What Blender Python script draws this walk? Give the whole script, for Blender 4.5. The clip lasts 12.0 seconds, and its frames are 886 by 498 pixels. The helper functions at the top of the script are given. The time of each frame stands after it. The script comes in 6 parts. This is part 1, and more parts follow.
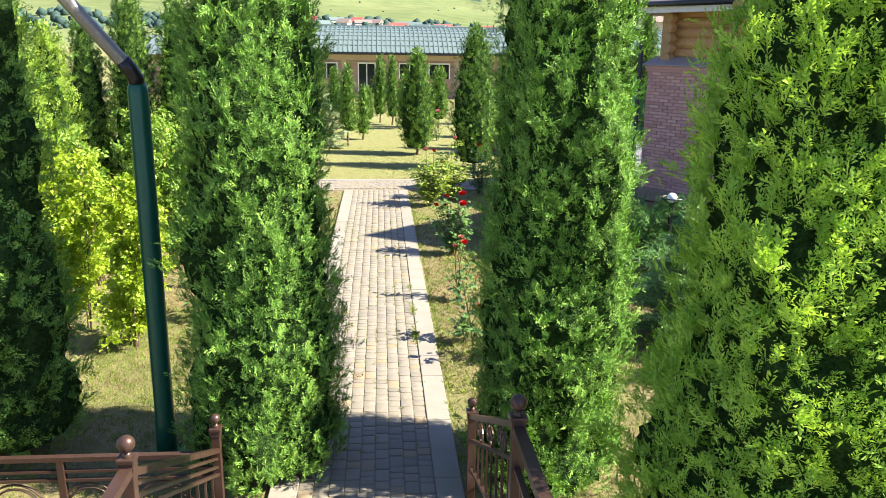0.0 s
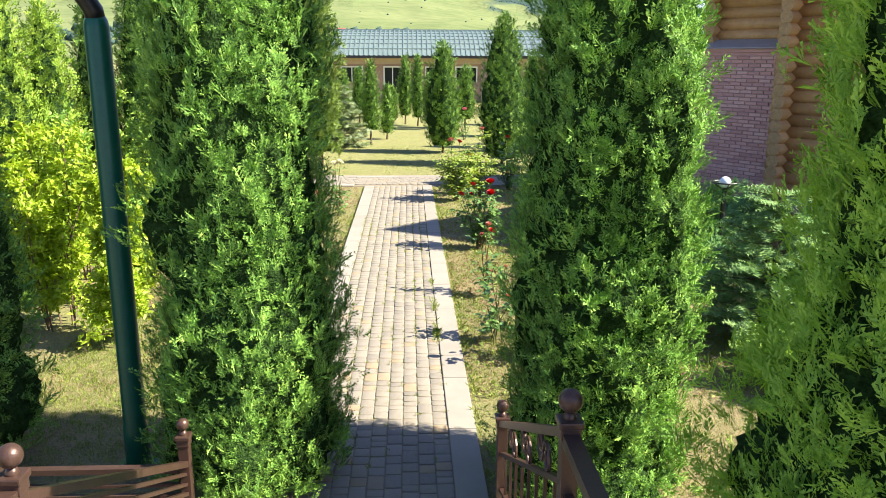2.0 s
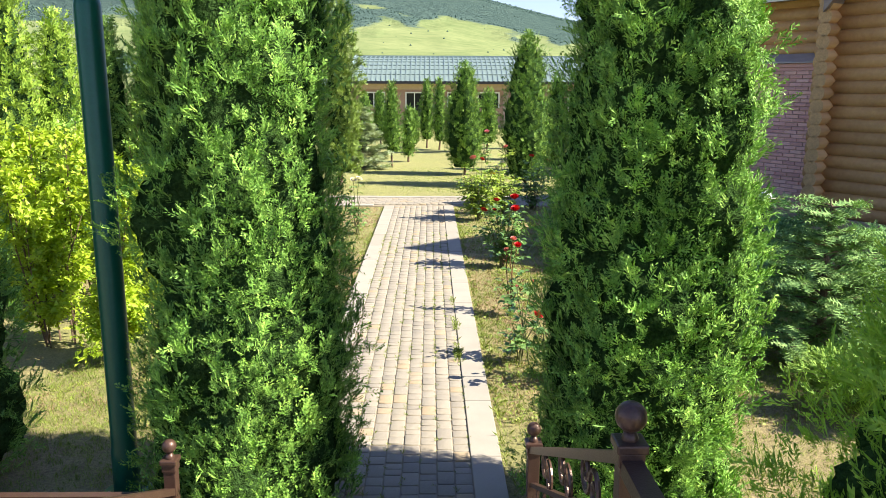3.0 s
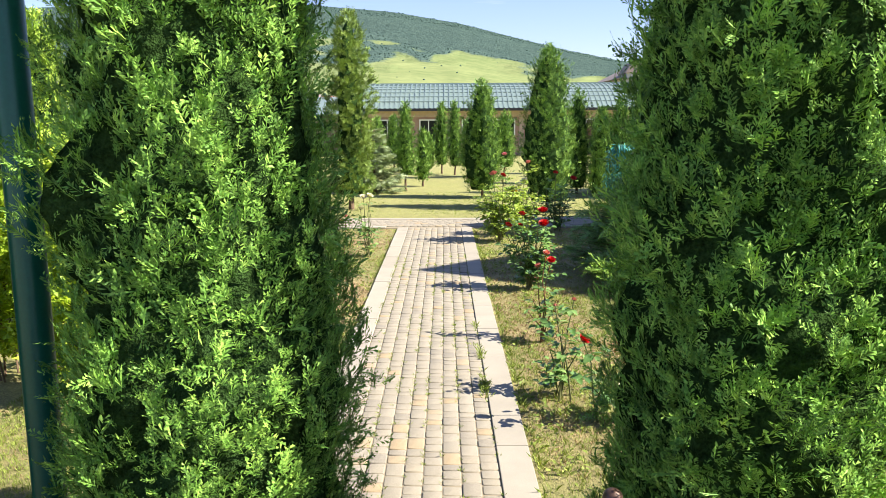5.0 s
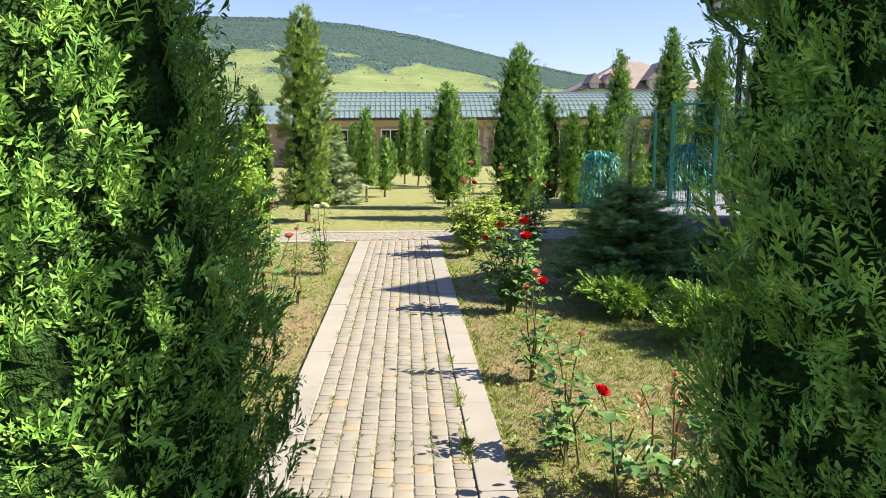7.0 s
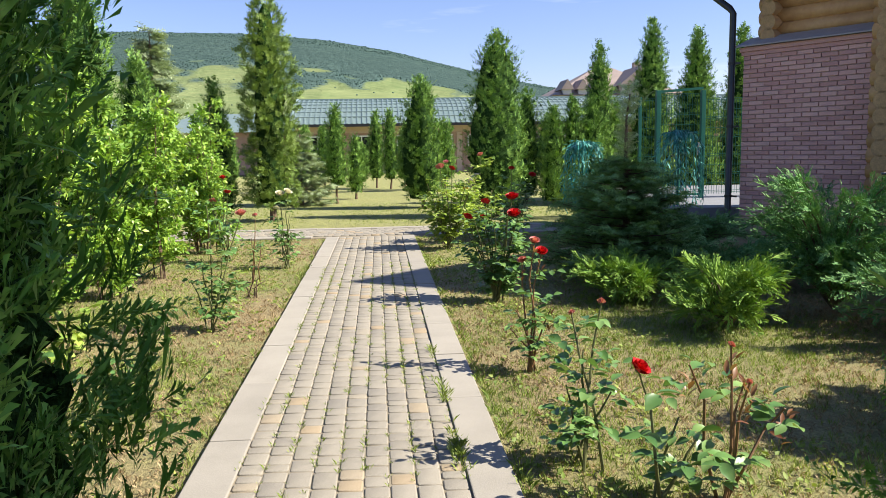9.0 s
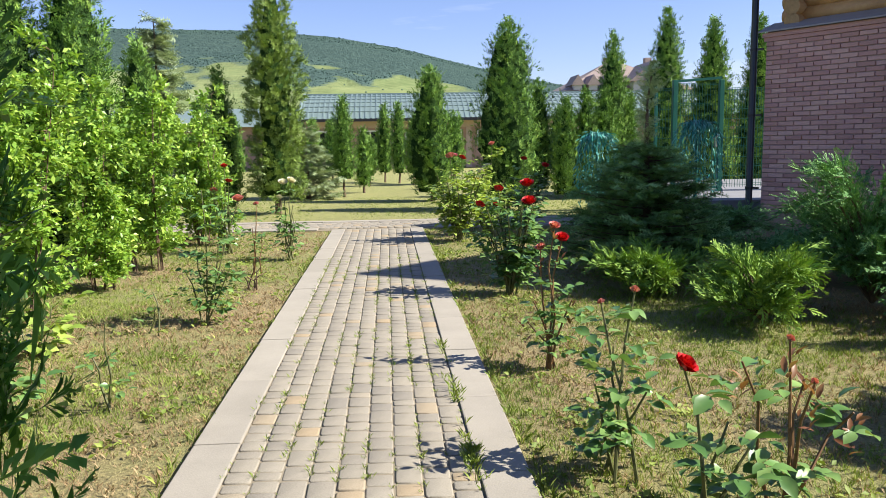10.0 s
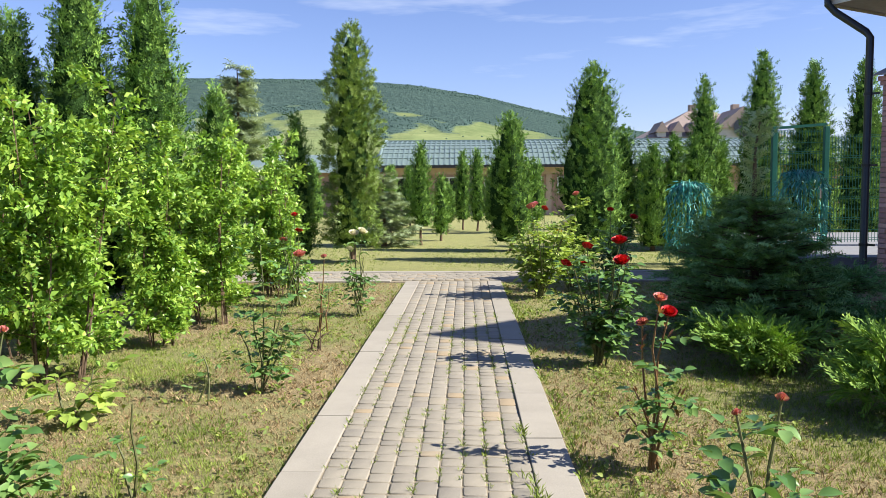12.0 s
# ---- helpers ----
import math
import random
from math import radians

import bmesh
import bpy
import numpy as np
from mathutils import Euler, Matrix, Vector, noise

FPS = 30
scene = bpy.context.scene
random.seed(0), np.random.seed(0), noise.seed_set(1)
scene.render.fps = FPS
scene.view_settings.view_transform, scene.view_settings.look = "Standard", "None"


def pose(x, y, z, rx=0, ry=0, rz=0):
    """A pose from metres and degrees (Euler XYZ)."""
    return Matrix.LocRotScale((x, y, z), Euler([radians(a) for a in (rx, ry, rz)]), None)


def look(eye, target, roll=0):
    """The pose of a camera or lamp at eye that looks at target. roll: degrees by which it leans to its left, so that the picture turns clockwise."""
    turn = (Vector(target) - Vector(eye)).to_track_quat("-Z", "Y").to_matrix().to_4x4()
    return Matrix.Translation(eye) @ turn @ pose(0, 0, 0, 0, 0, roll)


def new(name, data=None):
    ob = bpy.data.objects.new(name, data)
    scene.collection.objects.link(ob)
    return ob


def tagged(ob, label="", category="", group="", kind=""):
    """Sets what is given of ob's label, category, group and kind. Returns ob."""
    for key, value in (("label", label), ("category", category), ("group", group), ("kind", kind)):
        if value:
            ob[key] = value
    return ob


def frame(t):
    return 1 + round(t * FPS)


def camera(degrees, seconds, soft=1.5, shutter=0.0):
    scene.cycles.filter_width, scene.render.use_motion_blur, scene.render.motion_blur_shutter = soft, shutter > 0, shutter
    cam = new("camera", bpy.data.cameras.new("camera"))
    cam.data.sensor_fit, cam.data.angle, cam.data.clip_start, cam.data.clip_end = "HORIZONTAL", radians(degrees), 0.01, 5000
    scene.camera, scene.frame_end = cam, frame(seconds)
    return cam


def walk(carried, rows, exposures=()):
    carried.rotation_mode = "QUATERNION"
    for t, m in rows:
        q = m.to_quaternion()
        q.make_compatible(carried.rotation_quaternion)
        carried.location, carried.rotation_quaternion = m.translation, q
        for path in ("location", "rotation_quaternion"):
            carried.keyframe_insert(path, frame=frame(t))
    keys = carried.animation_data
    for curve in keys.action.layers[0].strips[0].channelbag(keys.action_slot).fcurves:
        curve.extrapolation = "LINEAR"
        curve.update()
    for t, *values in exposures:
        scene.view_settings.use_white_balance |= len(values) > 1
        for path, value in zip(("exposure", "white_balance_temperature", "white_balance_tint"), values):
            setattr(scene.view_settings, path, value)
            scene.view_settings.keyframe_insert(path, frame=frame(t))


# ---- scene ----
cam = camera(58.9, 12.0, soft=0.65)
PATH = [
    (0, (0.126, 0.211, 3.365), (0.282, 2.141, 2.862), 0.8),
    (0.5, (0.17, 0.476, 3.222), (0.306, 2.407, 2.72), 0.8),
    (1, (0.18, 0.719, 3.058), (0.302, 2.651, 2.557), 0.5),
    (1.5, (0.213, 0.98, 2.934), (0.317, 2.916, 2.443), 0.2),
    (2, (0.243, 1.226, 2.824), (0.328, 3.166, 2.348), 0.2),
    (2.5, (0.241, 1.474, 2.706), (0.299, 3.422, 2.257), 0.0),
    (3, (0.253, 1.718, 2.553), (0.285, 3.676, 2.148), 0.2),
    (3.5, (0.226, 1.942, 2.413), (0.229, 3.909, 2.05), 0.1),
    (5.5, (0.196, 3.258, 2.117), (0.197, 5.233, 1.799), -0.5),
    (6, (0.174, 3.647, 2.106), (0.203, 5.623, 1.797), -0.8),
    (6.5, (0.132, 3.959, 2.099), (0.192, 5.935, 1.796), -0.6),
    (7, (0.155, 4.263, 1.984), (0.247, 6.239, 1.691), -0.3),
    (9, (0.164, 5.268, 1.509), (0.323, 7.245, 1.25), -1.0),
    (9.5, (0.198, 5.456, 1.403), (0.352, 7.433, 1.143), -0.9),
    (10, (0.18, 5.693, 1.381), (0.317, 7.67, 1.116), -0.9),
    (10.5, (0.152, 5.947, 1.397), (0.249, 7.928, 1.141), -0.9),
    (11, (0.194, 6.202, 1.385), (0.237, 8.187, 1.149), -0.6),
    (11.5, (0.214, 6.341, 1.398), (0.209, 8.331, 1.198), -0.4),
    (12, (0.199, 6.39, 1.43), (0.141, 8.384, 1.282), -0.4),
]
walk(cam, [(t, look(eye, target, roll)) for t, eye, target, roll in PATH], exposures=[(0.0, 1.66, 6900, 10), (3.5, 1.64, 6950, 10), (6.0, 1.50, 6950, 10), (9.5, 1.22, 6620, 10), (12.0, 1.15, 6520, 10)])

# ---- world and sun ----
SUN_EL, SUN_AZ = 41.0, 11.0          # height; degrees from the +x axis towards -y
sun_dir = Vector((math.cos(radians(SUN_EL)) * math.cos(radians(SUN_AZ)), -math.cos(radians(SUN_EL)) * math.sin(radians(SUN_AZ)), math.sin(radians(SUN_EL))))
world = bpy.data.worlds.new("world")
scene.world = world
world.use_nodes = True
wn, wl = world.node_tree.nodes, world.node_tree.links
wn.clear()
sky = wn.new("ShaderNodeTexSky")
sky.sky_type, sky.sun_disc = "NISHITA", False
sky.sun_elevation, sky.sun_rotation = radians(SUN_EL), radians(90 + SUN_AZ)
sky.air_density, sky.dust_density, sky.ozone_density = 1.0, 0.3, 2.5
w_co = wn.new("ShaderNodeTexCoord")
w_map = wn.new("ShaderNodeMapping")
w_map.inputs["Scale"].default_value = (2.2, 2.2, 16.0)
w_noise = wn.new("ShaderNodeTexNoise")
w_noise.inputs["Scale"].default_value, w_noise.inputs["Detail"].default_value, w_noise.inputs["Roughness"].default_value = 1.6, 5.0, 0.6
w_ramp = wn.new("ShaderNodeMapRange")
w_ramp.inputs[1].default_value, w_ramp.inputs[2].default_value, w_ramp.inputs[3].default_value, w_ramp.inputs[4].default_value = 0.56, 0.85, 0.0, 0.45
w_mix = wn.new("ShaderNodeMix")
w_mix.data_type = "RGBA"
w_mix.inputs["B"].default_value = (9.0, 9.4, 10.0, 1)
w_bg, w_out = wn.new("ShaderNodeBackground"), wn.new("ShaderNodeOutputWorld")
w_bg.inputs["Strength"].default_value = 0.063
wl.new(w_co.outputs["Generated"], w_map.inputs["Vector"])
wl.new(w_map.outputs["Vector"], w_noise.inputs["Vector"])
wl.new(w_noise.outputs["Fac"], w_ramp.inputs[0])
wl.new(w_ramp.outputs[0], w_mix.inputs["Factor"])
w_tint = wn.new("ShaderNodeMix")
w_tint.data_type, w_tint.blend_type = "RGBA", "MULTIPLY"
w_tint.inputs["Factor"].default_value, w_tint.inputs["B"].default_value = 1.0, (1.0, 0.98, 1.28, 1)
wl.new(sky.outputs["Color"], w_tint.inputs["A"])
wl.new(w_tint.outputs["Result"], w_mix.inputs["A"])
wl.new(w_mix.outputs["Result"], w_bg.inputs["Color"])
wl.new(w_bg.outputs[0], w_out.inputs["Surface"])
sun = new("sun", bpy.data.lights.new("sun", "SUN"))
sun.data.energy, sun.data.angle, sun.data.color = 5.0, radians(0.53), (1.0, 0.94, 0.82)
sun.rotation_euler = sun_dir.to_track_quat("Z", "Y").to_euler()


# ---- materials ----
def nodes_of(name):
    m = bpy.data.materials.new(name)
    m.use_nodes = True
    t = m.node_tree
    return m, t, t.nodes["Principled BSDF"], t.nodes["Material Output"]


def noise_node(t, scale, detail=4.0, rough=0.6, stretch=None):
    co = t.nodes.new("ShaderNodeTexCoord")
    n = t.nodes.new("ShaderNodeTexNoise")
    n.inputs["Scale"].default_value, n.inputs["Detail"].default_value, n.inputs["Roughness"].default_value = scale, detail, rough
    if stretch:
        mp = t.nodes.new("ShaderNodeMapping")
        mp.inputs["Scale"].default_value = stretch
        t.links.new(co.outputs["Object"], mp.inputs["Vector"])
        t.links.new(mp.outputs["Vector"], n.inputs["Vector"])
    else:
        t.links.new(co.outputs["Object"], n.inputs["Vector"])
    return n.outputs["Fac"]


def ramp_node(t, fac, stops):
    r = t.nodes.new("ShaderNodeValToRGB")
    while len(r.color_ramp.elements) < len(stops):
        r.color_ramp.elements.new(0.5)
    for e, (p, c) in zip(r.color_ramp.elements, stops):
        e.position, e.color = p, (*c, 1)
    t.links.new(fac, r.inputs["Fac"])
    return r.outputs["Color"]


def mix_node(t, fac, a, b, mode="MIX"):
    m = t.nodes.new("ShaderNodeMix")
    m.data_type, m.blend_type = "RGBA", mode
    for sock, v in (("Factor", fac), ("A", a), ("B", b)):
        if isinstance(v, (int, float)):
            m.inputs[sock].default_value = v
        elif isinstance(v, tuple):
            m.inputs[sock].default_value = (*v, 1)
        else:
            t.links.new(v, m.inputs[sock])
    return m.outputs["Result"]


def bump_node(t, p, height, strength, dist):
    b = t.nodes.new("ShaderNodeBump")
    b.inputs["Strength"].default_value, b.inputs["Distance"].default_value = strength, dist
    t.links.new(height, b.inputs["Height"])
    t.links.new(b.outputs["Normal"], p.inputs["Normal"])


def shade(c, k):
    return tuple(min(1.0, v * k) for v in c)


def plain(name, c, rough=0.6, metal=0.0, spread=0.18, scale=6.0, bump=0.2, bump_dist=0.004, fine=60.0, stretch=None, vary=0.0):
    """A painted, cast or stone surface: two scales of variation, a fine relief."""
    m, t, p, out = nodes_of(name)
    big = noise_node(t, scale, 4, 0.65, stretch)
    small = noise_node(t, fine, 3, 0.6, stretch)
    col = ramp_node(t, big, [(0.3, shade(c, 1 - spread)), (0.7, shade(c, 1 + spread))])
    col = mix_node(t, 0.35, col, ramp_node(t, small, [(0.35, shade(c, 1 - 1.6 * spread)), (0.65, shade(c, 1 + 1.2 * spread))]))
    if vary:
        info = t.nodes.new("ShaderNodeObjectInfo")
        col = mix_node(t, 1.0, col, ramp_node(t, info.outputs["Random"], [(0.0, shade((1, 1, 1), 1 - vary)), (1.0, (1, 1, 1))]), "MULTIPLY")
    t.links.new(col, p.inputs["Base Color"])
    p.inputs["Roughness"].default_value, p.inputs["Metallic"].default_value = rough, metal
    bump_node(t, p, small, bump, bump_dist)
    if rough >= 0.99:
        p.inputs["Specular IOR Level"].default_value = 0.0
    return m


def leafy(name, dark, mid, bright, patch=1.2, rough=0.5, through_light=0.35, tip=None, gloss=0.4, slow_share=0.5):
    """Leaves: each leaf its own tint, slow patches, light that passes through."""
    m, t, p, out = nodes_of(name)
    geo = t.nodes.new("ShaderNodeNewGeometry")
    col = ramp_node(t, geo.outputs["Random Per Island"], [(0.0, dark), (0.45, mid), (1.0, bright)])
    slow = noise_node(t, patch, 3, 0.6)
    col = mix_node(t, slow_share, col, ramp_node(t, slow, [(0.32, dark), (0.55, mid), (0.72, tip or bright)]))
    t.links.new(col, p.inputs["Base Color"])
    p.inputs["Roughness"].default_value = rough
    p.inputs["Specular IOR Level"].default_value = gloss
    tr = t.nodes.new("ShaderNodeBsdfTranslucent")
    t.links.new(mix_node(t, 1.0, col, (1.0, 0.95, 0.45), "MULTIPLY"), tr.inputs["Color"])
    ms = t.nodes.new("ShaderNodeMixShader")
    ms.inputs[0].default_value = through_light
    t.links.new(p.outputs[0], ms.inputs[1])
    t.links.new(tr.outputs[0], ms.inputs[2])
    t.links.new(ms.outputs[0], out.inputs["Surface"])
    return m


def lawn_material():
    m, t, p, out = nodes_of("lawn_soil")
    slow, mid, fine = noise_node(t, 0.55, 5, 0.6), noise_node(t, 5.0, 5, 0.7), noise_node(t, 55.0, 4, 0.7)
    green = ramp_node(t, mid, [(0.3, (0.100, 0.135, 0.032)), (0.7, (0.250, 0.285, 0.080))])
    dry = ramp_node(t, mid, [(0.3, (0.170, 0.112, 0.060)), (0.7, (0.380, 0.285, 0.160))])
    geo = t.nodes.new("ShaderNodeNewGeometry")
    sep = t.nodes.new("ShaderNodeSeparateXYZ")
    t.links.new(geo.outputs["Position"], sep.inputs[0])
    far = t.nodes.new("ShaderNodeMapRange")              # the watered lawn beyond the cross path is greener
    far.inputs[1].default_value, far.inputs[2].default_value, far.inputs[3].default_value, far.inputs[4].default_value = 19.5, 21.5, 0.0, 0.85
    t.links.new(sep.outputs["Y"], far.inputs[0])
    col = mix_node(t, ramp_node(t, slow, [(0.41, (0, 0, 0)), (0.61, (1, 1, 1))]), green, dry)
    lush = ramp_node(t, mid, [(0.3, (0.16, 0.22, 0.045)), (0.7, (0.33, 0.40, 0.10))])
    col = mix_node(t, far.outputs[0], col, lush)
    col = mix_node(t, 0.55, col, ramp_node(t, fine, [(0.3, (0.045, 0.036, 0.017)), (0.7, (0.40, 0.34, 0.155))]))
    t.links.new(col, p.inputs["Base Color"])
    p.inputs["Roughness"].default_value = 0.95
    bump_node(t, p, fine, 0.8, 0.03)
    return m


def paver_material():
    m, t, p, out = nodes_of("tumbled_concrete_paver")
    info = t.nodes.new("ShaderNodeObjectInfo")
    geo = t.nodes.new("ShaderNodeNewGeometry")
    add = t.nodes.new("ShaderNodeMath")
    add.operation = "ADD"
    t.links.new(info.outputs["Random"], add.inputs[0])
    t.links.new(geo.outputs["Random Per Island"], add.inputs[1])
    fr = t.nodes.new("ShaderNodeMath")
    fr.operation = "FRACT"
    t.links.new(add.outputs[0], fr.inputs[0])
    tone = ramp_node(t, fr.outputs[0], [(0.0, (0.150, 0.134, 0.112)), (0.10, (0.195, 0.172, 0.136)), (0.5, (0.232, 0.205, 0.158)), (0.86, (0.262, 0.232, 0.181)), (0.92, (0.280, 0.228, 0.148)), (0.965, (0.320, 0.218, 0.098))])
    small, big = noise_node(t, 140.0, 4, 0.7), noise_node(t, 9.0, 4, 0.6)
    col = mix_node(t, 0.22, tone, ramp_node(t, big, [(0.3, (0.215, 0.196, 0.166)), (0.7, (0.35, 0.325, 0.28))]))
    col = mix_node(t, 0.30, col, ramp_node(t, small, [(0.35, (0.145, 0.132, 0.11)), (0.65, (0.40, 0.375, 0.33))]))
    t.links.new(col, p.inputs["Base Color"])
    p.inputs["Roughness"].default_value = 0.9
    bump_node(t, p, small, 0.6, 0.004)
    return m


def brick_material():
    m, t, p, out = nodes_of("facing_brick")
    info = t.nodes.new("ShaderNodeObjectInfo")
    geo = t.nodes.new("ShaderNodeNewGeometry")
    add = t.nodes.new("ShaderNodeMath")
    add.operation = "ADD"
    t.links.new(info.outputs["Random"], add.inputs[0])
    t.links.new(geo.outputs["Random Per Island"], add.inputs[1])
    fr = t.nodes.new("ShaderNodeMath")
    fr.operation = "FRACT"
    t.links.new(add.outputs[0], fr.inputs[0])
    tone = ramp_node(t, fr.outputs[0], [(0.0, (0.50, 0.255, 0.225)), (0.35, (0.62, 0.335, 0.295)), (0.7, (0.68, 0.385, 0.335)), (1.0, (0.74, 0.45, 0.39))])
    small = noise_node(t, 60.0, 4, 0.7)
    col = mix_node(t, 0.25, tone, ramp_node(t, small, [(0.3, (0.290, 0.145, 0.119)), (0.7, (0.726, 0.436, 0.356))]))
    t.links.new(col, p.inputs["Base Color"])
    p.inputs["Roughness"].default_value = 0.85
    bump_node(t, p, small, 0.5, 0.004)
    return m


def wood_material(name, a, b, stretch):
    m, t, p, out = nodes_of(name)
    grain, slow = noise_node(t, 14.0, 6, 0.65, stretch), noise_node(t, 1.3, 3, 0.6)
    info = t.nodes.new("ShaderNodeObjectInfo")
    col = mix_node(t, 0.6, ramp_node(t, grain, [(0.3, a), (0.7, b)]), ramp_node(t, slow, [(0.3, a), (0.7, b)]))
    col = mix_node(t, 1.0, col, ramp_node(t, info.outputs["Random"], [(0.0, (0.72, 0.7, 0.68)), (1.0, (1, 1, 1))]), "MULTIPLY")
    t.links.new(col, p.inputs["Base Color"])
    p.inputs["Roughness"].default_value = 0.55
    bump_node(t, p, grain, 0.35, 0.006)
    return m


def hill_material():
    m, t, p, out = nodes_of("hill_meadow")
    slow, fine = noise_node(t, 0.006, 5, 0.6), noise_node(t, 0.05, 5, 0.7)
    meadow = mix_node(t, 0.5, ramp_node(t, slow, [(0.35, (0.115, 0.155, 0.065)), (0.65, (0.215, 0.245, 0.115))]), ramp_node(t, fine, [(0.3, (0.085, 0.135, 0.06)), (0.7, (0.225, 0.26, 0.12))]))
    att = t.nodes.new("ShaderNodeAttribute")
    att.attribute_name = "wooded"
    # distance haze is mixed into the woodland tones: paler and bluer
    hazed_wood = ramp_node(t, fine, [(0.3, (0.046, 0.082, 0.080)), (0.7, (0.086, 0.132, 0.114))])
    edge = t.nodes.new("ShaderNodeMath")
    edge.operation = "MULTIPLY_ADD"
    t.links.new(fine, edge.inputs[0])
    edge.inputs[1].default_value = 0.5
    t.links.new(att.outputs["Fac"], edge.inputs[2])
    t.links.new(mix_node(t, ramp_node(t, edge.outputs[0], [(0.66, (0, 0, 0)), (0.80, (1, 1, 1))]), meadow, hazed_wood), p.inputs["Base Color"])
    p.inputs["Roughness"].default_value = 1.0
    p.inputs["Specular IOR Level"].default_value = 0.0
    crowns = t.nodes.new("ShaderNodeMath")
    crowns.operation = "MULTIPLY"
    t.links.new(noise_node(t, 0.085, 4, 0.7), crowns.inputs[0])
    t.links.new(att.outputs["Fac"], crowns.inputs[1])
    bump_node(t, p, crowns.outputs[0], 1.0, 16.0)
    return m


def glass_material():
    m, t, p, out = nodes_of("window_glass")
    p.inputs["Base Color"].default_value = (0.02, 0.022, 0.025, 1)
    p.inputs["Roughness"].default_value = 0.06
    return m


M_LAWN, M_PAVER, M_BRICK, M_HILL, M_GLASS = lawn_material(), paver_material(), brick_material(), hill_material(), glass_material()
M_KERB = plain("kerb_concrete", (0.310, 0.285, 0.245), 0.9, spread=0.12, scale=3.0, bump=0.3, fine=120, vary=0.12)
M_SAND = plain("joint_sand", (0.235, 0.205, 0.155), 1.0, scale=4.0, bump=0.6, fine=120)
M_STEP = plain("step_concrete", (0.42, 0.40, 0.36), 0.9, spread=0.15, scale=3.0, fine=90)
M_IRON = plain("brown_painted_iron", (0.085, 0.048, 0.036), 0.38, 0.35, spread=0.2, scale=9, bump=0.25, fine=160)
M_POLE = plain("green_painted_steel", (0.004, 0.095, 0.058), 0.34, 0.1, spread=0.15, scale=4, bump=0.12, fine=90)
M_FENCE = plain("green_coated_wire", (0.010, 0.115, 0.088), 0.45, 0.1, bump=0.0)
M_GALV = plain("galvanised_steel", (0.30, 0.29, 0.27), 0.5, 0.6, scale=12, bump=0.1)
M_BLACK = plain("black_painted_metal", (0.018, 0.018, 0.02), 0.4, 0.2, bump=0.1)
M_PIPE = plain("dark_downpipe", (0.03, 0.034, 0.038), 0.35, 0.3, bump=0.1)
M_GLOBE = plain("opal_glass", (0.72, 0.76, 0.82), 0.12, spread=0.03, bump=0.0)
M_BARK = plain("bark", (0.13, 0.088, 0.058), 0.95, spread=0.35, scale=9, bump=0.9, bump_dist=0.02, fine=40, stretch=(1, 1, 0.25))
# dark green that stands in for the shade deep in the crowns
M_INNER_SHADE = plain("crown_shade", (0.036, 0.076, 0.022), 1.0, spread=0.6, scale=16, bump=1.0, bump_dist=0.04, fine=60)
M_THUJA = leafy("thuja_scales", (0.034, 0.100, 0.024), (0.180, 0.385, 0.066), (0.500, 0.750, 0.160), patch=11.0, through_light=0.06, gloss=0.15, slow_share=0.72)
M_THUJA_LIME = leafy("light_thuja_scales", (0.085, 0.180, 0.030), (0.260, 0.420, 0.056), (0.500, 0.640, 0.110), patch=1.5, through_light=0.12, gloss=0.15)
M_THUJA_FAR = leafy("thuja_scales_mature", (0.032, 0.088, 0.024), (0.140, 0.275, 0.054), (0.400, 0.590, 0.118), patch=5.0, through_light=0.08, gloss=0.15, slow_share=0.65)
M_THUJA_DRY = leafy("thuja_scales_sparse", (0.070, 0.140, 0.028), (0.180, 0.280, 0.055), (0.34, 0.45, 0.11), patch=1.5, through_light=0.16)
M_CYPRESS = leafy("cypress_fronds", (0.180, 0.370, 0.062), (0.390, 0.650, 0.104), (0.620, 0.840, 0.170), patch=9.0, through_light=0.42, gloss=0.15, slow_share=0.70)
M_SHRUB = leafy("shrub_leaves", (0.065, 0.170, 0.030), (0.275, 0.475, 0.075), (0.600, 0.760, 0.160), patch=1.4, rough=0.36, through_light=0.36, tip=(0.40, 0.52, 0.10))
M_SHRUB_GOLD = leafy("golden_shrub_leaves", (0.18, 0.32, 0.028), (0.41, 0.57, 0.055), (0.66, 0.78, 0.11), patch=1.4, rough=0.45, through_light=0.44)
M_SPRUCE = leafy("spruce_needles", (0.065, 0.150, 0.052), (0.205, 0.370, 0.125), (0.400, 0.570, 0.210), patch=2.0, rough=0.7, through_light=0.10, gloss=0.10)
M_SHOOT = leafy("young_spruce_shoots", (0.28, 0.38, 0.17), (0.44, 0.54, 0.27), (0.58, 0.66, 0.38), through_light=0.2, gloss=0.15)
M_JUNIPER = leafy("juniper_needles", (0.070, 0.160, 0.034), (0.200, 0.350, 0.062), (0.400, 0.560, 0.110), patch=1.2, rough=0.65, through_light=0.12, gloss=0.15)
M_JUNIPER_DARK = leafy("blue_green_juniper_needles", (0.052, 0.145, 0.052), (0.130, 0.290, 0.094), (0.280, 0.470, 0.150), patch=1.2, rough=0.65, through_light=0.10, gloss=0.15)
M_PINE = leafy("pine_needles", (0.18, 0.25, 0.13), (0.32, 0.41, 0.24), (0.48, 0.56, 0.36), patch=1.0, through_light=0.2)
M_TEAL = leafy("teal_leaves", (0.008, 0.12, 0.11), (0.04, 0.32, 0.29), (0.30, 0.66, 0.62), patch=3.0, through_light=0.1)
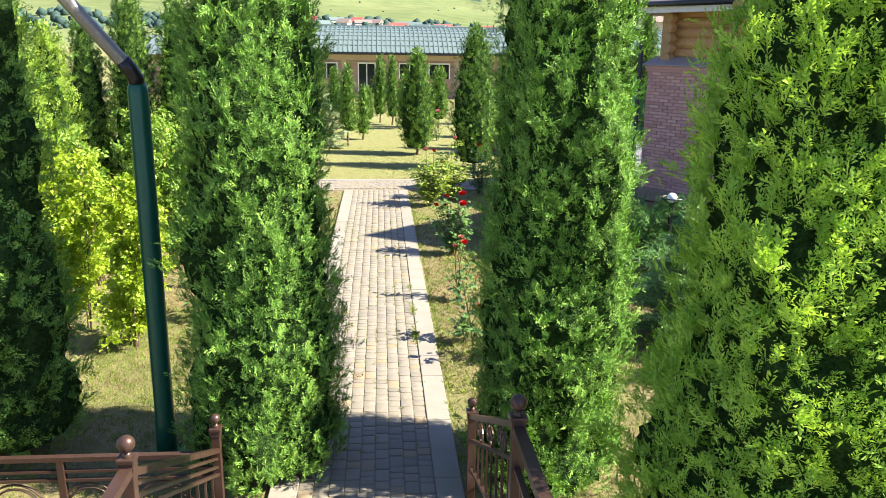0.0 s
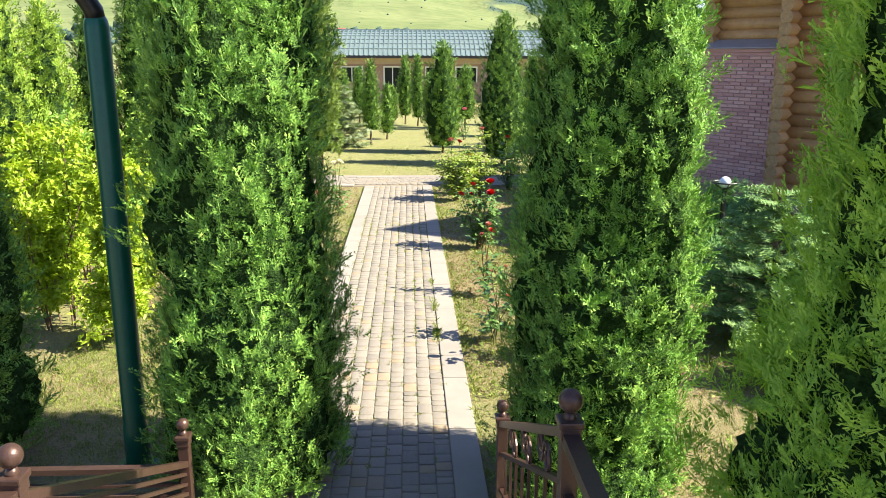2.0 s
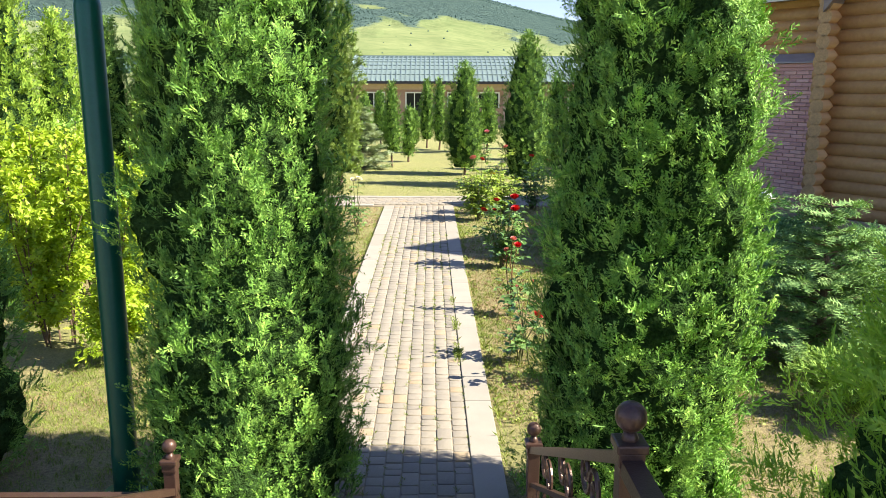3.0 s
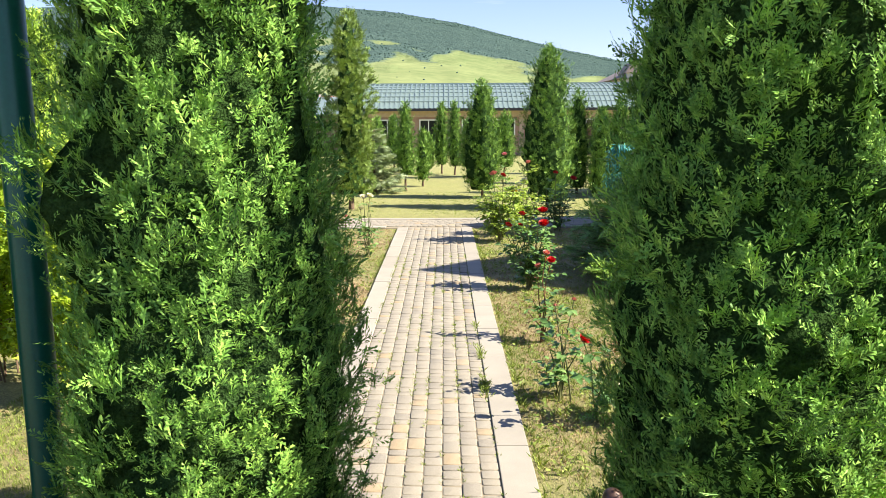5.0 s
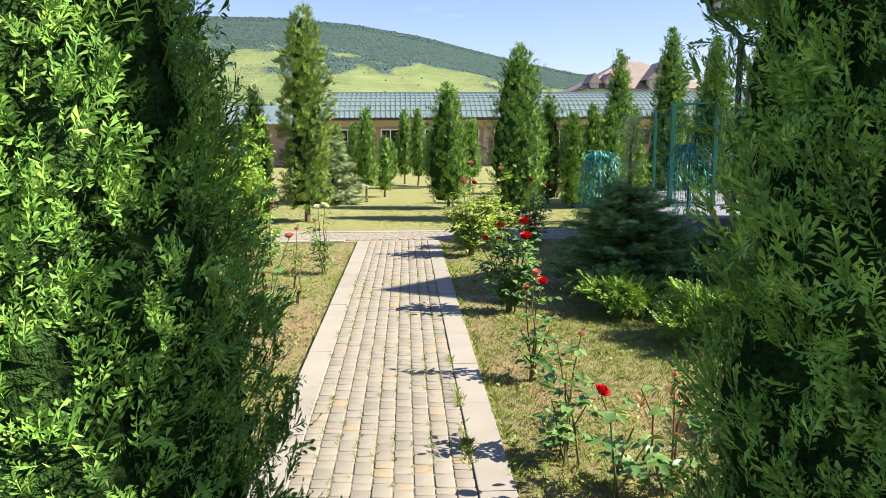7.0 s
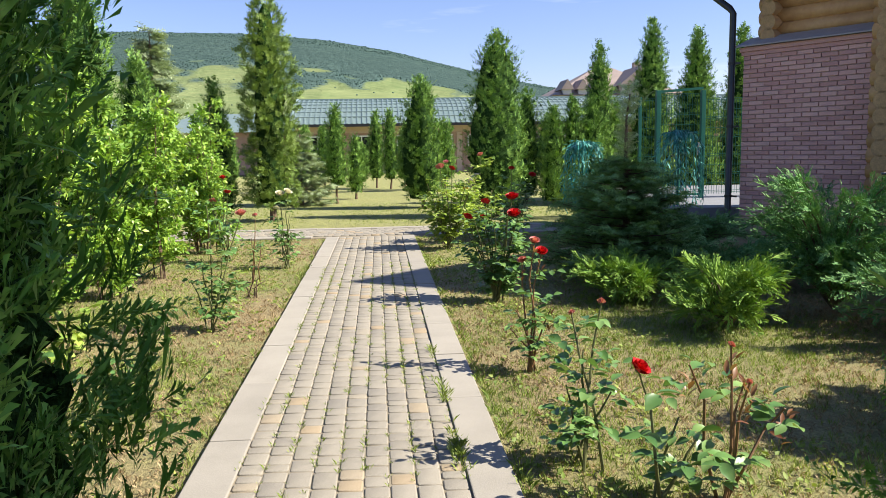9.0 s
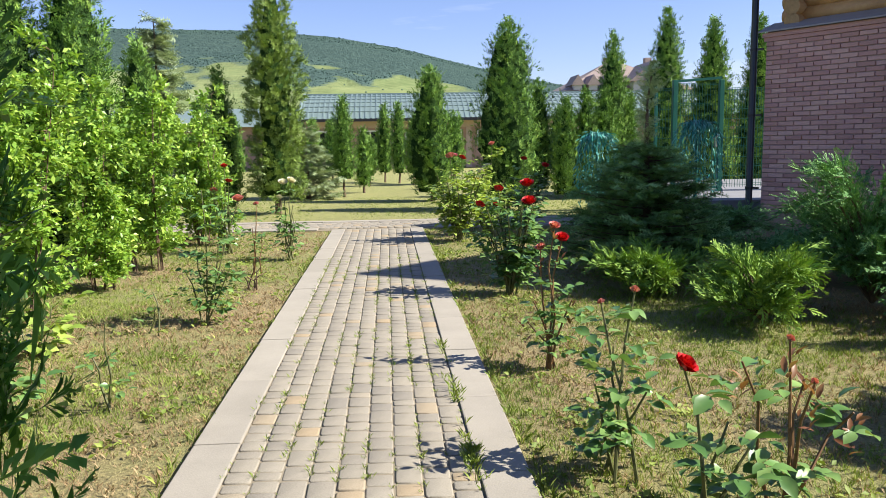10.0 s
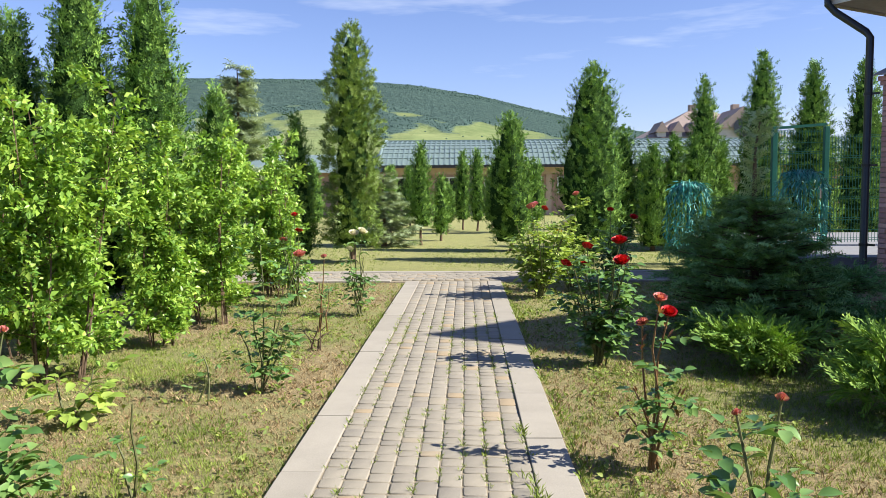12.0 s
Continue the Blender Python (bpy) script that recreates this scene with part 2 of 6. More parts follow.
M_ROSELEAF = leafy("rose_leaves", (0.044, 0.112, 0.034), (0.125, 0.255, 0.070), (0.330, 0.470, 0.160), patch=4.0, rough=0.32, through_light=0.25)
M_ROSELEAF_RED = leafy("young_rose_leaves", (0.16, 0.060, 0.034), (0.27, 0.130, 0.060), (0.34, 0.24, 0.10), patch=6.0, rough=0.4, through_light=0.3)
M_ROSELEAF_LIGHT = leafy("light_rose_leaves", (0.15, 0.26, 0.045), (0.31, 0.44, 0.085), (0.50, 0.60, 0.15), patch=4.0, rough=0.4, through_light=0.35)
M_CANE = plain("rose_cane", (0.095, 0.105, 0.035), 0.6, spread=0.3, scale=12, bump=0.2)
M_CANE_RED = plain("young_rose_cane", (0.16, 0.085, 0.035), 0.5, spread=0.3, scale=12, bump=0.1)
M_RED = leafy("red_petals", (0.30, 0.004, 0.008), (0.52, 0.008, 0.014), (0.70, 0.022, 0.022), patch=30, through_light=0.2)
M_CORAL = leafy("coral_petals", (0.50, 0.09, 0.09), (0.62, 0.20, 0.19), (0.72, 0.40, 0.36), patch=30, through_light=0.3)
M_WHITE = leafy("white_petals", (0.62, 0.60, 0.50), (0.76, 0.74, 0.64), (0.84, 0.82, 0.74), patch=30, through_light=0.3)
M_YELLOW = leafy("yellow_petals", (0.70, 0.42, 0.03), (0.80, 0.56, 0.05), (0.84, 0.66, 0.14), patch=30, through_light=0.3)
M_PINK = leafy("pink_petals", (0.55, 0.10, 0.22), (0.66, 0.20, 0.34), (0.76, 0.36, 0.46), patch=30, through_light=0.3)
M_GRASS = leafy("grass_blades", (0.085, 0.140, 0.022), (0.205, 0.290, 0.050), (0.420, 0.470, 0.120), patch=1.5, rough=0.6, through_light=0.3)
M_STRAW = leafy("dry_grass_blades", (0.140, 0.090, 0.048), (0.320, 0.225, 0.120), (0.54, 0.430, 0.260), patch=1.5, rough=0.7, through_light=0.2)
# far crowns hold the bluish distance haze in their base colour
M_FOREST_HAZED = leafy("far_forest_hazed", (0.046, 0.082, 0.076), (0.060, 0.104, 0.090), (0.082, 0.132, 0.104), patch=0.01, through_light=0.0, gloss=0.0)
M_LOG = wood_material("varnished_log", (0.46, 0.230, 0.080), (0.72, 0.440, 0.190), (1, 0.05, 1))
M_LOGEND = plain("log_end_grain", (0.44, 0.27, 0.115), 0.7, spread=0.25, scale=14, bump=0.4)
M_LEDGE = plain("grey_sheet_ledge", (0.33, 0.30, 0.29), 0.6, spread=0.12)
M_PLINTH = plain("plinth_stone", (0.33, 0.25, 0.175), 0.9, spread=0.3, scale=5, bump=0.7, bump_dist=0.012, fine=25)
M_MORTAR = plain("mortar", (0.40, 0.28, 0.245), 0.95, spread=0.15)
M_ROOF = plain("grey_green_metal_tile", (0.20, 0.27, 0.26), 0.36, 0.25, spread=0.12, scale=1.5, bump=0.1, fine=20)
M_ROOF_BROWN = plain("brown_roof_tile", (0.245, 0.195, 0.175), 0.7, spread=0.18, scale=1.2, bump=0.4, fine=12)
M_SOFFIT = plain("white_soffit", (0.66, 0.65, 0.62), 0.6, spread=0.06, bump=0.05)
M_FARWALL = plain("beige_brick_wall", (0.36, 0.235, 0.185), 0.9, spread=0.12, scale=1.4, fine=18)
M_TRIMBEIGE = plain("beige_trim", (0.42, 0.32, 0.26), 0.8, spread=0.1)
M_PLASTER = plain("grey_plaster", (0.52, 0.50, 0.48), 0.9, spread=0.1)
M_WHITEFRAME = plain("white_frame", (0.70, 0.70, 0.68), 0.5, spread=0.05, bump=0.0)
M_PATIO = plain("blue_grey_slabs", (0.20, 0.205, 0.23), 0.8, spread=0.12, scale=2.0)


# ---- mesh helpers ----
def part(name, mesh, material, parent=None, label="", smooth=False):
    """Links a bmesh or a mesh as one object under a thing or a part."""
    if isinstance(mesh, bmesh.types.BMesh):
        bm, mesh = mesh, bpy.data.meshes.new(name)
        bm.to_mesh(mesh)
        bm.free()
    if not mesh.materials:
        mesh.materials.append(material)
    if smooth:
        mesh.polygons.foreach_set("use_smooth", np.ones(len(mesh.polygons), dtype=bool))
    ob = new(name, mesh)
    ob.parent = parent
    return tagged(ob, label)


def thing(name, loc, label, category, group="", turn=0.0):
    ob = new(name)
    ob.empty_display_size = 0.2
    ob.matrix_basis = pose(*loc, 0, 0, turn)
    return tagged(ob, label, category, group)


def structure(ob, label, category):
    return tagged(ob, label, category, "", "structure")


def tri_mesh(name, verts, tris):
    """A mesh from arrays of corners and triangles."""
    me = bpy.data.meshes.new(name)
    verts, tris = np.asarray(verts, dtype=np.float32), np.asarray(tris, dtype=np.int32)
    me.vertices.add(len(verts))
    me.vertices.foreach_set("co", verts.ravel())
    me.loops.add(tris.size)
    me.loops.foreach_set("vertex_index", tris.ravel())
    me.polygons.add(len(tris))
    me.polygons.foreach_set("loop_start", np.arange(0, tris.size, 3, dtype=np.int32))
    me.update(calc_edges=True)
    return me


def scatter(template, pos, x_axis, y_axis, z_axis, size):
    """Copies of a small leaf shape, or of several in turn, each at its place, turn and size: corners and triangles."""
    if isinstance(template, list):
        size, m = np.broadcast_to(np.asarray(size, dtype=float), (len(pos),)), len(template)
        return joined([scatter(t, pos[k::m], x_axis[k::m], y_axis[k::m], z_axis[k::m], size[k::m]) for k, t in enumerate(template)])
    tv, tt = template
    n, k = len(pos), len(tv)
    size = np.broadcast_to(np.asarray(size, dtype=float), (n,))
    v = (tv[None, :, 0, None] * x_axis[:, None, :] + tv[None, :, 1, None] * y_axis[:, None, :] + tv[None, :, 2, None] * z_axis[:, None, :]) * size[:, None, None] + pos[:, None, :]
    return v.reshape(-1, 3), (tt[None] + (np.arange(n) * k)[:, None, None]).reshape(-1, 3)


def axes_from(forward, rng, up=(0, 0, 1), roll=0.6):
    """Turns for leaves that point along forward, lying over by a random roll."""
    f = forward / np.linalg.norm(forward, axis=1, keepdims=True)
    u = np.tile(np.asarray(up, dtype=float), (len(f), 1)) + rng.normal(0, 0.02, f.shape)
    x = np.cross(f, u)
    x /= np.linalg.norm(x, axis=1, keepdims=True) + 1e-9
    z = np.cross(x, f)
    a = rng.normal(0, roll, len(f))[:, None]
    return x * np.cos(a) + z * np.sin(a), f, z * np.cos(a) - x * np.sin(a)


def joined(chunks):
    vs, ts, n = [], [], 0
    for v, t in chunks:
        vs.append(v)
        ts.append(t + n)
        n += len(v)
    return np.concatenate(vs), np.concatenate(ts)


def frond_shape(fingers=4, spread=0.62, width=0.085, reach=0.55, droop=0.16, seed=0):
    """A flat conifer spray: an axis with side fingers, each a thin lozenge, none quite alike."""
    verts, tris = [], []
    rng = np.random.default_rng(seed + 70)

    def finger(x, y, a, l, w):
        c, s, n = math.cos(a), math.sin(a), len(verts)
        for u, v in ((0, 0), (1, 0.55 * w), (0.72, -w)):
            px, py = x + s * u * l + c * v, y + c * u * l - s * v
            verts.append((px, py, -droop * py * py + 0.16 * abs(px) + rng.normal(0, 0.02)))
        tris.append((n, n + 2, n + 1))
    finger(0, 0, rng.normal(0, 0.1), 0.84, width)
    for i in range(fingers):
        y = 0.10 + 0.68 * i / max(1, fingers - 1)
        for s in (1, -1):
            if rng.random() < 0.94:
                finger(0, y + rng.uniform(-0.06, 0.08), s * spread * rng.uniform(0.65, 1.3), reach * (1.0 - 0.5 * i / fingers) * rng.uniform(0.65, 1.3), width * rng.uniform(0.75, 1.2))
    return np.array(verts), np.array(tris)


def leaf_shape(width=0.28, fold=0.10):
    v = np.array([(0, 0, 0), (-width, 0.42, fold), (width, 0.42, fold), (0, 0.52, -0.01), (0, 1.0, -0.08)])
    t = np.array([(0, 3, 1), (0, 2, 3), (1, 3, 4), (3, 2, 4)])
    return v, t


def oval_leaf(width=0.31, fold=0.11, curl=0.22):
    """A rose leaflet: a pointed oval folded along its rib, bent down to the tip."""
    v, t = [(0, 0, 0)], []
    for y, w in ((0.22, 0.78), (0.5, 1.0), (0.78, 0.62)):
        z = 0.10 * y - curl * y * y
        v += [(-width * w, y, z + fold * w), (0, y, z), (width * w, y, z + fold * w)]
    v.append((0, 1.0, 0.10 - curl))
    t += [(0, 2, 1), (0, 3, 2)]
    for a in (1, 4):
        t += [(a, a + 1, a + 4), (a, a + 4, a + 3), (a + 1, a + 2, a + 5), (a + 1, a + 5, a + 4)]
    t += [(7, 8, 10), (8, 9, 10)]
    return np.array(v), np.array(t)


def needle_shape(n=7, width=0.05, length=0.34, lift=0.10):
    """A twig with needles to both sides."""
    verts, tris = [(0, 0, 0), (width * 0.5, 0.5, 0.02), (0, 1.0, 0), (-width * 0.5, 0.5, 0.02)], [(0, 2, 3), (0, 1, 2)]
    for i in range(n):
        y = 0.06 + 0.86 * i / n
        for s in (1, -1):
            k = len(verts)
            l = length * (1 - 0.5 * i / n)
            verts += [(0, y, 0), (0, y + 0.10, 0), (s * l, y + 0.6 * l, lift * (1 if i % 2 else -0.4))]
            tris.append((k, k + 1, k + 2) if s < 0 else (k, k + 2, k + 1))
    return np.array(verts), np.array(tris)


FROND_FINE = [frond_shape(8, 0.84, 0.044, 0.33, 0.42, k + 40) for k in range(6)]
FROND_FEW = [frond_shape(3, 0.75, 0.11, 0.5, 0.16, k + 10) for k in range(3)]
JUNIPER_FROND = [frond_shape(5, 0.50, 0.050, 0.36, 0.06, k + 30) for k in range(3)]
LEAF, ROSE_LEAF, NEEDLES = leaf_shape(), oval_leaf(), needle_shape()


def tube(bm, points, radii, sides=8, cap=True):
    """A round bar along a line of points."""
    pts = [Vector(p) for p in points]
    if not hasattr(radii, "__len__"):
        radii = [radii] * len(pts)
    rings = []
    for i, p in enumerate(pts):
        d = (pts[min(i + 1, len(pts) - 1)] - pts[max(i - 1, 0)]).normalized()
        a = d.orthogonal().normalized() if i == 0 else (a - d * a.dot(d)).normalized()
        b = d.cross(a)
        rings.append([bm.verts.new(p + (a * math.cos(2 * math.pi * k / sides) + b * math.sin(2 * math.pi * k / sides)) * radii[i]) for k in range(sides)])
    for r, s in zip(rings, rings[1:]):
        for k in range(sides):
            bm.faces.new((r[k], r[(k + 1) % sides], s[(k + 1) % sides], s[k]))
    if cap:
        bm.faces.new(rings[0][::-1])
        bm.faces.new(rings[-1])
    return bm


def box(bm, lo, hi, bevel=0.0):
    """A block between two corners, its edges rounded."""
    got = bmesh.ops.create_cube(bm, size=1.0, matrix=Matrix.Translation([(a + b) / 2 for a, b in zip(lo, hi)]) @ Matrix.Diagonal((*[abs(b - a) for a, b in zip(lo, hi)], 1)))
    if bevel:
        edges = {e for v in got["verts"] for e in v.link_edges}
        bmesh.ops.bevel(bm, geom=list(edges), offset=bevel, segments=2, affect="EDGES", profile=0.6)
    return bm


def bar(bm, a, b, w, h, up=(0, 0, 1)):
    """A square bar from a to b, w wide and h high."""
    a, b = Vector(a), Vector(b)
    d = (b - a).normalized()
    x = d.cross(Vector(up)).normalized()
    z = x.cross(d)
    r = [[bm.verts.new(p + x * sx * w / 2 + z * sz * h / 2) for sx, sz in ((-1, -1), (1, -1), (1, 1), (-1, 1))] for p in (a, b)]
    for k in range(4):
        bm.faces.new((r[0][k], r[0][(k + 1) % 4], r[1][(k + 1) % 4], r[1][k]))
    bm.faces.new(r[0][::-1])
    bm.faces.new(r[1])
    return bm


def ball(bm, c, r, seg=14):
    bmesh.ops.create_uvsphere(bm, u_segments=seg, v_segments=max(6, seg // 2 + 2), radius=r, matrix=Matrix.Translation(c))
    return bm


def lathe(bm, profile, sides=16, at=(0, 0, 0)):
    """A turned shape from (radius, height) pairs."""
    rings = [[bm.verts.new((at[0] + r * math.cos(2 * math.pi * k / sides), at[1] + r * math.sin(2 * math.pi * k / sides), at[2] + z)) for k in range(sides)] for r, z in profile]
    for a, b in zip(rings, rings[1:]):
        for k in range(sides):
            bm.faces.new((a[k], a[(k + 1) % sides], b[(k + 1) % sides], b[k]))
    bm.faces.new(rings[0][::-1])
    bm.faces.new(rings[-1])
    return bm


# ---- ground, hills ----
def ground_sheet():
    bm = bmesh.new()
    ring = [0, 8, 20, 45, 90, 200, 500, 1200, 3500]
    c = bm.verts.new((0, 10, -0.025))
    prev = None
    for r in ring[1:]:
        cur = [bm.verts.new((r * math.cos(2 * math.pi * k / 48), 10 + r * math.sin(2 * math.pi * k / 48), -0.025)) for k in range(48)]
        for k in range(48):
            if prev is None:
                bm.faces.new((c, cur[k], cur[(k + 1) % 48]))
            else:
                bm.faces.new((prev[k], cur[k], cur[(k + 1) % 48], prev[(k + 1) % 48]))
        prev = cur
    return structure(part("ground", bm, M_LAWN), "patchy mown lawn, green with dry straw-coloured spots", "lawn")


ground_sheet()

RIDGE = [(-70, 5.0), (-45, 6.2), (-30, 6.9), (-19.4, 7.8), (-14.9, 7.9), (-9, 7.95), (-5.2, 7.7), (-3.4, 7.55), (1.1, 6.8), (5.2, 5.75), (9.2, 4.75), (12.3, 4.1), (18, 3.3), (28, 2.6), (70, 2.0)]


def ridge_el(az):
    return float(np.interp(az, [a for a, e in RIDGE], [e for a, e in RIDGE]))


HILL_NEAR, HILL_FAR = 520.0, 2000.0


def hill_height(az, k):
    """Height on the slope: k runs from 0 at the foot to 1 at the ridge."""
    d = HILL_NEAR + (HILL_FAR - HILL_NEAR) * k
    el = 0.3 + (ridge_el(az) - 0.3) * (k ** 0.62)
    n = noise.noise((math.radians(az) * 9, k * 5, 0.3)) * 0.35 + noise.noise((math.radians(az) * 30, k * 14, 4.1)) * 0.12
    return d, d * math.tan(radians(max(0.02, el + n * min(1.0, 5 * k) * (1 - k) ** 0.5)))


def woodland(az, k):
    """Above zero where the slope is wooded."""
    return noise.noise((math.radians(az) * 11, k * 4.5, 7.7)) * 0.8 + 0.4 * noise.noise((math.radians(az) * 34, k * 16, 1.2)) + (k - 0.46) * 2.8


def hill():
    bm = bmesh.new()
    na, nk, rows = 260, 44, []
    for i in range(nk + 1):
        k, row = i / nk, []
        for j in range(na + 1):
            az = -70 + 140 * j / na
            d, h = hill_height(az, k)
            row.append(bm.verts.new((d * math.sin(radians(az)), d * math.cos(radians(az)), h - (4 if i == 0 else 0))))
        rows.append(row)
    back = [bm.verts.new((v.co.x * 1.25, v.co.y * 1.25, -5)) for v in rows[-1]]
    rows.append(back)
    for a, b in zip(rows, rows[1:]):
        for j in range(na):
            bm.faces.new((a[j], a[j + 1], b[j + 1], b[j]))
    me = bpy.data.meshes.new("backdrop_hill")
    bm.to_mesh(me)
    bm.free()
    at = me.attributes.new("wooded", "FLOAT", "POINT")
    vals = []
    for i in range(nk + 2):
        for j in range(na + 1):
            vals.append(min(1.0, max(0.0, 0.5 + 1.3 * woodland(-70 + 140 * j / na, min(1.0, i / nk)))))
    at.data.foreach_set("value", vals)
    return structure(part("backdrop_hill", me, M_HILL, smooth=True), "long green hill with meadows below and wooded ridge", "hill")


hill()


def blob_shape():
    """A tree crown far off: a squat eight-sided lump with a blunt top."""
    v = np.array([(0, 0, 0.62)] + [(0.55 * math.cos(a), 0.55 * math.sin(a), 0.15 * (k % 2)) for k, a in enumerate(np.linspace(0, 2 * math.pi, 6)[:5])] + [(0, 0, -0.5)])
    f = [(0, 1 + k, 1 + (k + 1) % 5) for k in range(5)] + [(6, 1 + (k + 1) % 5, 1 + k) for k in range(5)]
    return v, np.array(f)


def far_woods():
    rng = np.random.default_rng(5)
    pos, size = [], []
    while len(pos) < 5200:
        az, k = rng.uniform(-40, 34), rng.uniform(0.02, 1.0) ** 0.8
        g = woodland(az, k)
        if not (0.0 < g < 0.22 or (k > 0.93 and g > 0)) and rng.random() > 0.012:
            continue
        d, h = hill_height(az, k)
        s = rng.uniform(1.5, 4.4) * (0.5 + 0.7 * k)
        pos.append((d * math.sin(radians(az)), d * math.cos(radians(az)), h + s * 0.06))
        size.append(s)
    pos = np.array(pos)
    x, y, z = axes_from(rng.normal(0, 1, pos.shape), rng)
    v, t = scatter(blob_shape(), pos, x, y, z, np.array(size))
    tagged(part("far_woods", tri_mesh("far_woods", v, t), M_FOREST_HAZED), "dense dark green woods covering the hill", "woods", "", "stuff")
    # bushes and gardens along the foot of the hill
    pos, size = [], rng.uniform(3, 8.5, 600)
    for q in size:
        az, k = rng.uniform(-24, 20), rng.uniform(0.02, 0.085)
        d, h = hill_height(az, k)
        pos.append((d * math.sin(radians(az)), d * math.cos(radians(az)), h + q * 0.2))
    pos = np.array(pos)
    x, y, z = axes_from(rng.normal(0, 1, pos.shape), rng)
    v, t = scatter(blob_shape(), pos, x, y, z, size)
    tagged(part("far_bushes", tri_mesh("far_bushes", v, t), M_FOREST_HAZED), "scattered green bushes in the valley gardens", "bushes", "", "stuff")


far_woods()


def far_cottage(x, y, z, w, d, h, roof, turn):
    c = thing("cottage", (x, y, z), "small far village house with a pitched roof", "house", "village houses", turn)
    part("wall", box(bmesh.new(), (-w / 2, -d / 2, -3), (w / 2, d / 2, h)), M_PLASTER, c)
    bm = bmesh.new()
    a = [bm.verts.new(p) for p in ((-w / 2 - 0.4, -d / 2 - 0.4, h), (w / 2 + 0.4, -d / 2 - 0.4, h), (w / 2 + 0.4, d / 2 + 0.4, h), (-w / 2 - 0.4, d / 2 + 0.4, h), (-w / 2 - 0.4, 0, h + d * 0.4), (w / 2 + 0.4, 0, h + d * 0.4))]
    for f in ((0, 1, 5, 4), (2, 3, 4, 5), (1, 2, 5), (3, 0, 4), (0, 3, 2, 1)):
        bm.faces.new([a[i] for i in f])
    part("roof", bm, roof, c)


M_RED_ROOF = plain("red_roof_sheet", (0.42, 0.11, 0.09), 0.6, spread=0.15, scale=0.5)
rng_v = random.Random(3)
for i in range(24):
    az, k = -9.0 + 0.72 * i + rng_v.uniform(-0.3, 0.3), rng_v.uniform(0.030, 0.062)
    d, z = hill_height(az, k)
    far_cottage(d * math.sin(radians(az)), d * math.cos(radians(az)), z, rng_v.uniform(8, 13), rng_v.uniform(6, 8), 3.2, M_RED_ROOF if rng_v.random() < 0.55 else (M_ROOF_BROWN if rng_v.random() < 0.5 else M_ROOF), rng_v.uniform(-30, 30))


# ---- stairs and landing ----
LAND = 0.69
RISE = LAND / 4


def stairs():
    bm = bmesh.new()
    x0, x1 = -1.16, 0.90
    for i in range(3):                                     # lower flight
        box(bm, (x0, 4.05, -0.1), (x1, 5.24 - 0.31 * i, RISE * (i + 1)), 0.012)
    box(bm, (x0, 2.55, -0.1), (x1, 4.33, LAND), 0.012)
    for i in range(8):                                     # upper flight
        box(bm, (x0, -3.0 if i == 7 else 0.0, -0.1), (x1, 2.58 - 0.305 * i, LAND + RISE * (i + 1)), 0.012)
    structure(part("steps", bm, M_STEP), "grey concrete garden steps with a landing", "steps")


stairs()


def rail_post(parent, x, y, z0, ztop, r=0.052):
    bm = bmesh.new()
    box(bm, (x - 0.03, y - 0.03, z0), (x + 0.03, y + 0.03, ztop - 0.10), 0.004)
    part("post", bm, M_IRON, parent)
    bm = bmesh.new()
    box(bm, (x - 0.042, y - 0.042, ztop - 0.090), (x + 0.042, y + 0.042, ztop - 0.064), 0.006)
    box(bm, (x - 0.035, y - 0.035, ztop - 0.130), (x + 0.035, y + 0.035, ztop - 0.089), 0.004)
    part("post_cap", bm, M_IRON, parent)
    bm = bmesh.new()
    lathe(bm, [(0.020, -0.078), (0.024, -0.060), (0.014, -0.036)], 10, (x, y, ztop))
    ball(bm, (x, y, ztop), r, 16)
    part("ball_finial", bm, M_IRON, parent, smooth=True)


def scroll(bm, c, r, turns, axis_u, axis_v, start=0.0, thick=0.009):
    c, u, v = Vector(c), Vector(axis_u), Vector(axis_v)
    pts = []
    for i in range(22):
        f = i / 21
        a = start + turns * 2 * math.pi * f
        pts.append(c + (u * math.cos(a) + v * math.sin(a)) * r * (1 - 0.78 * f))
    tube(bm, pts, thick, 6)


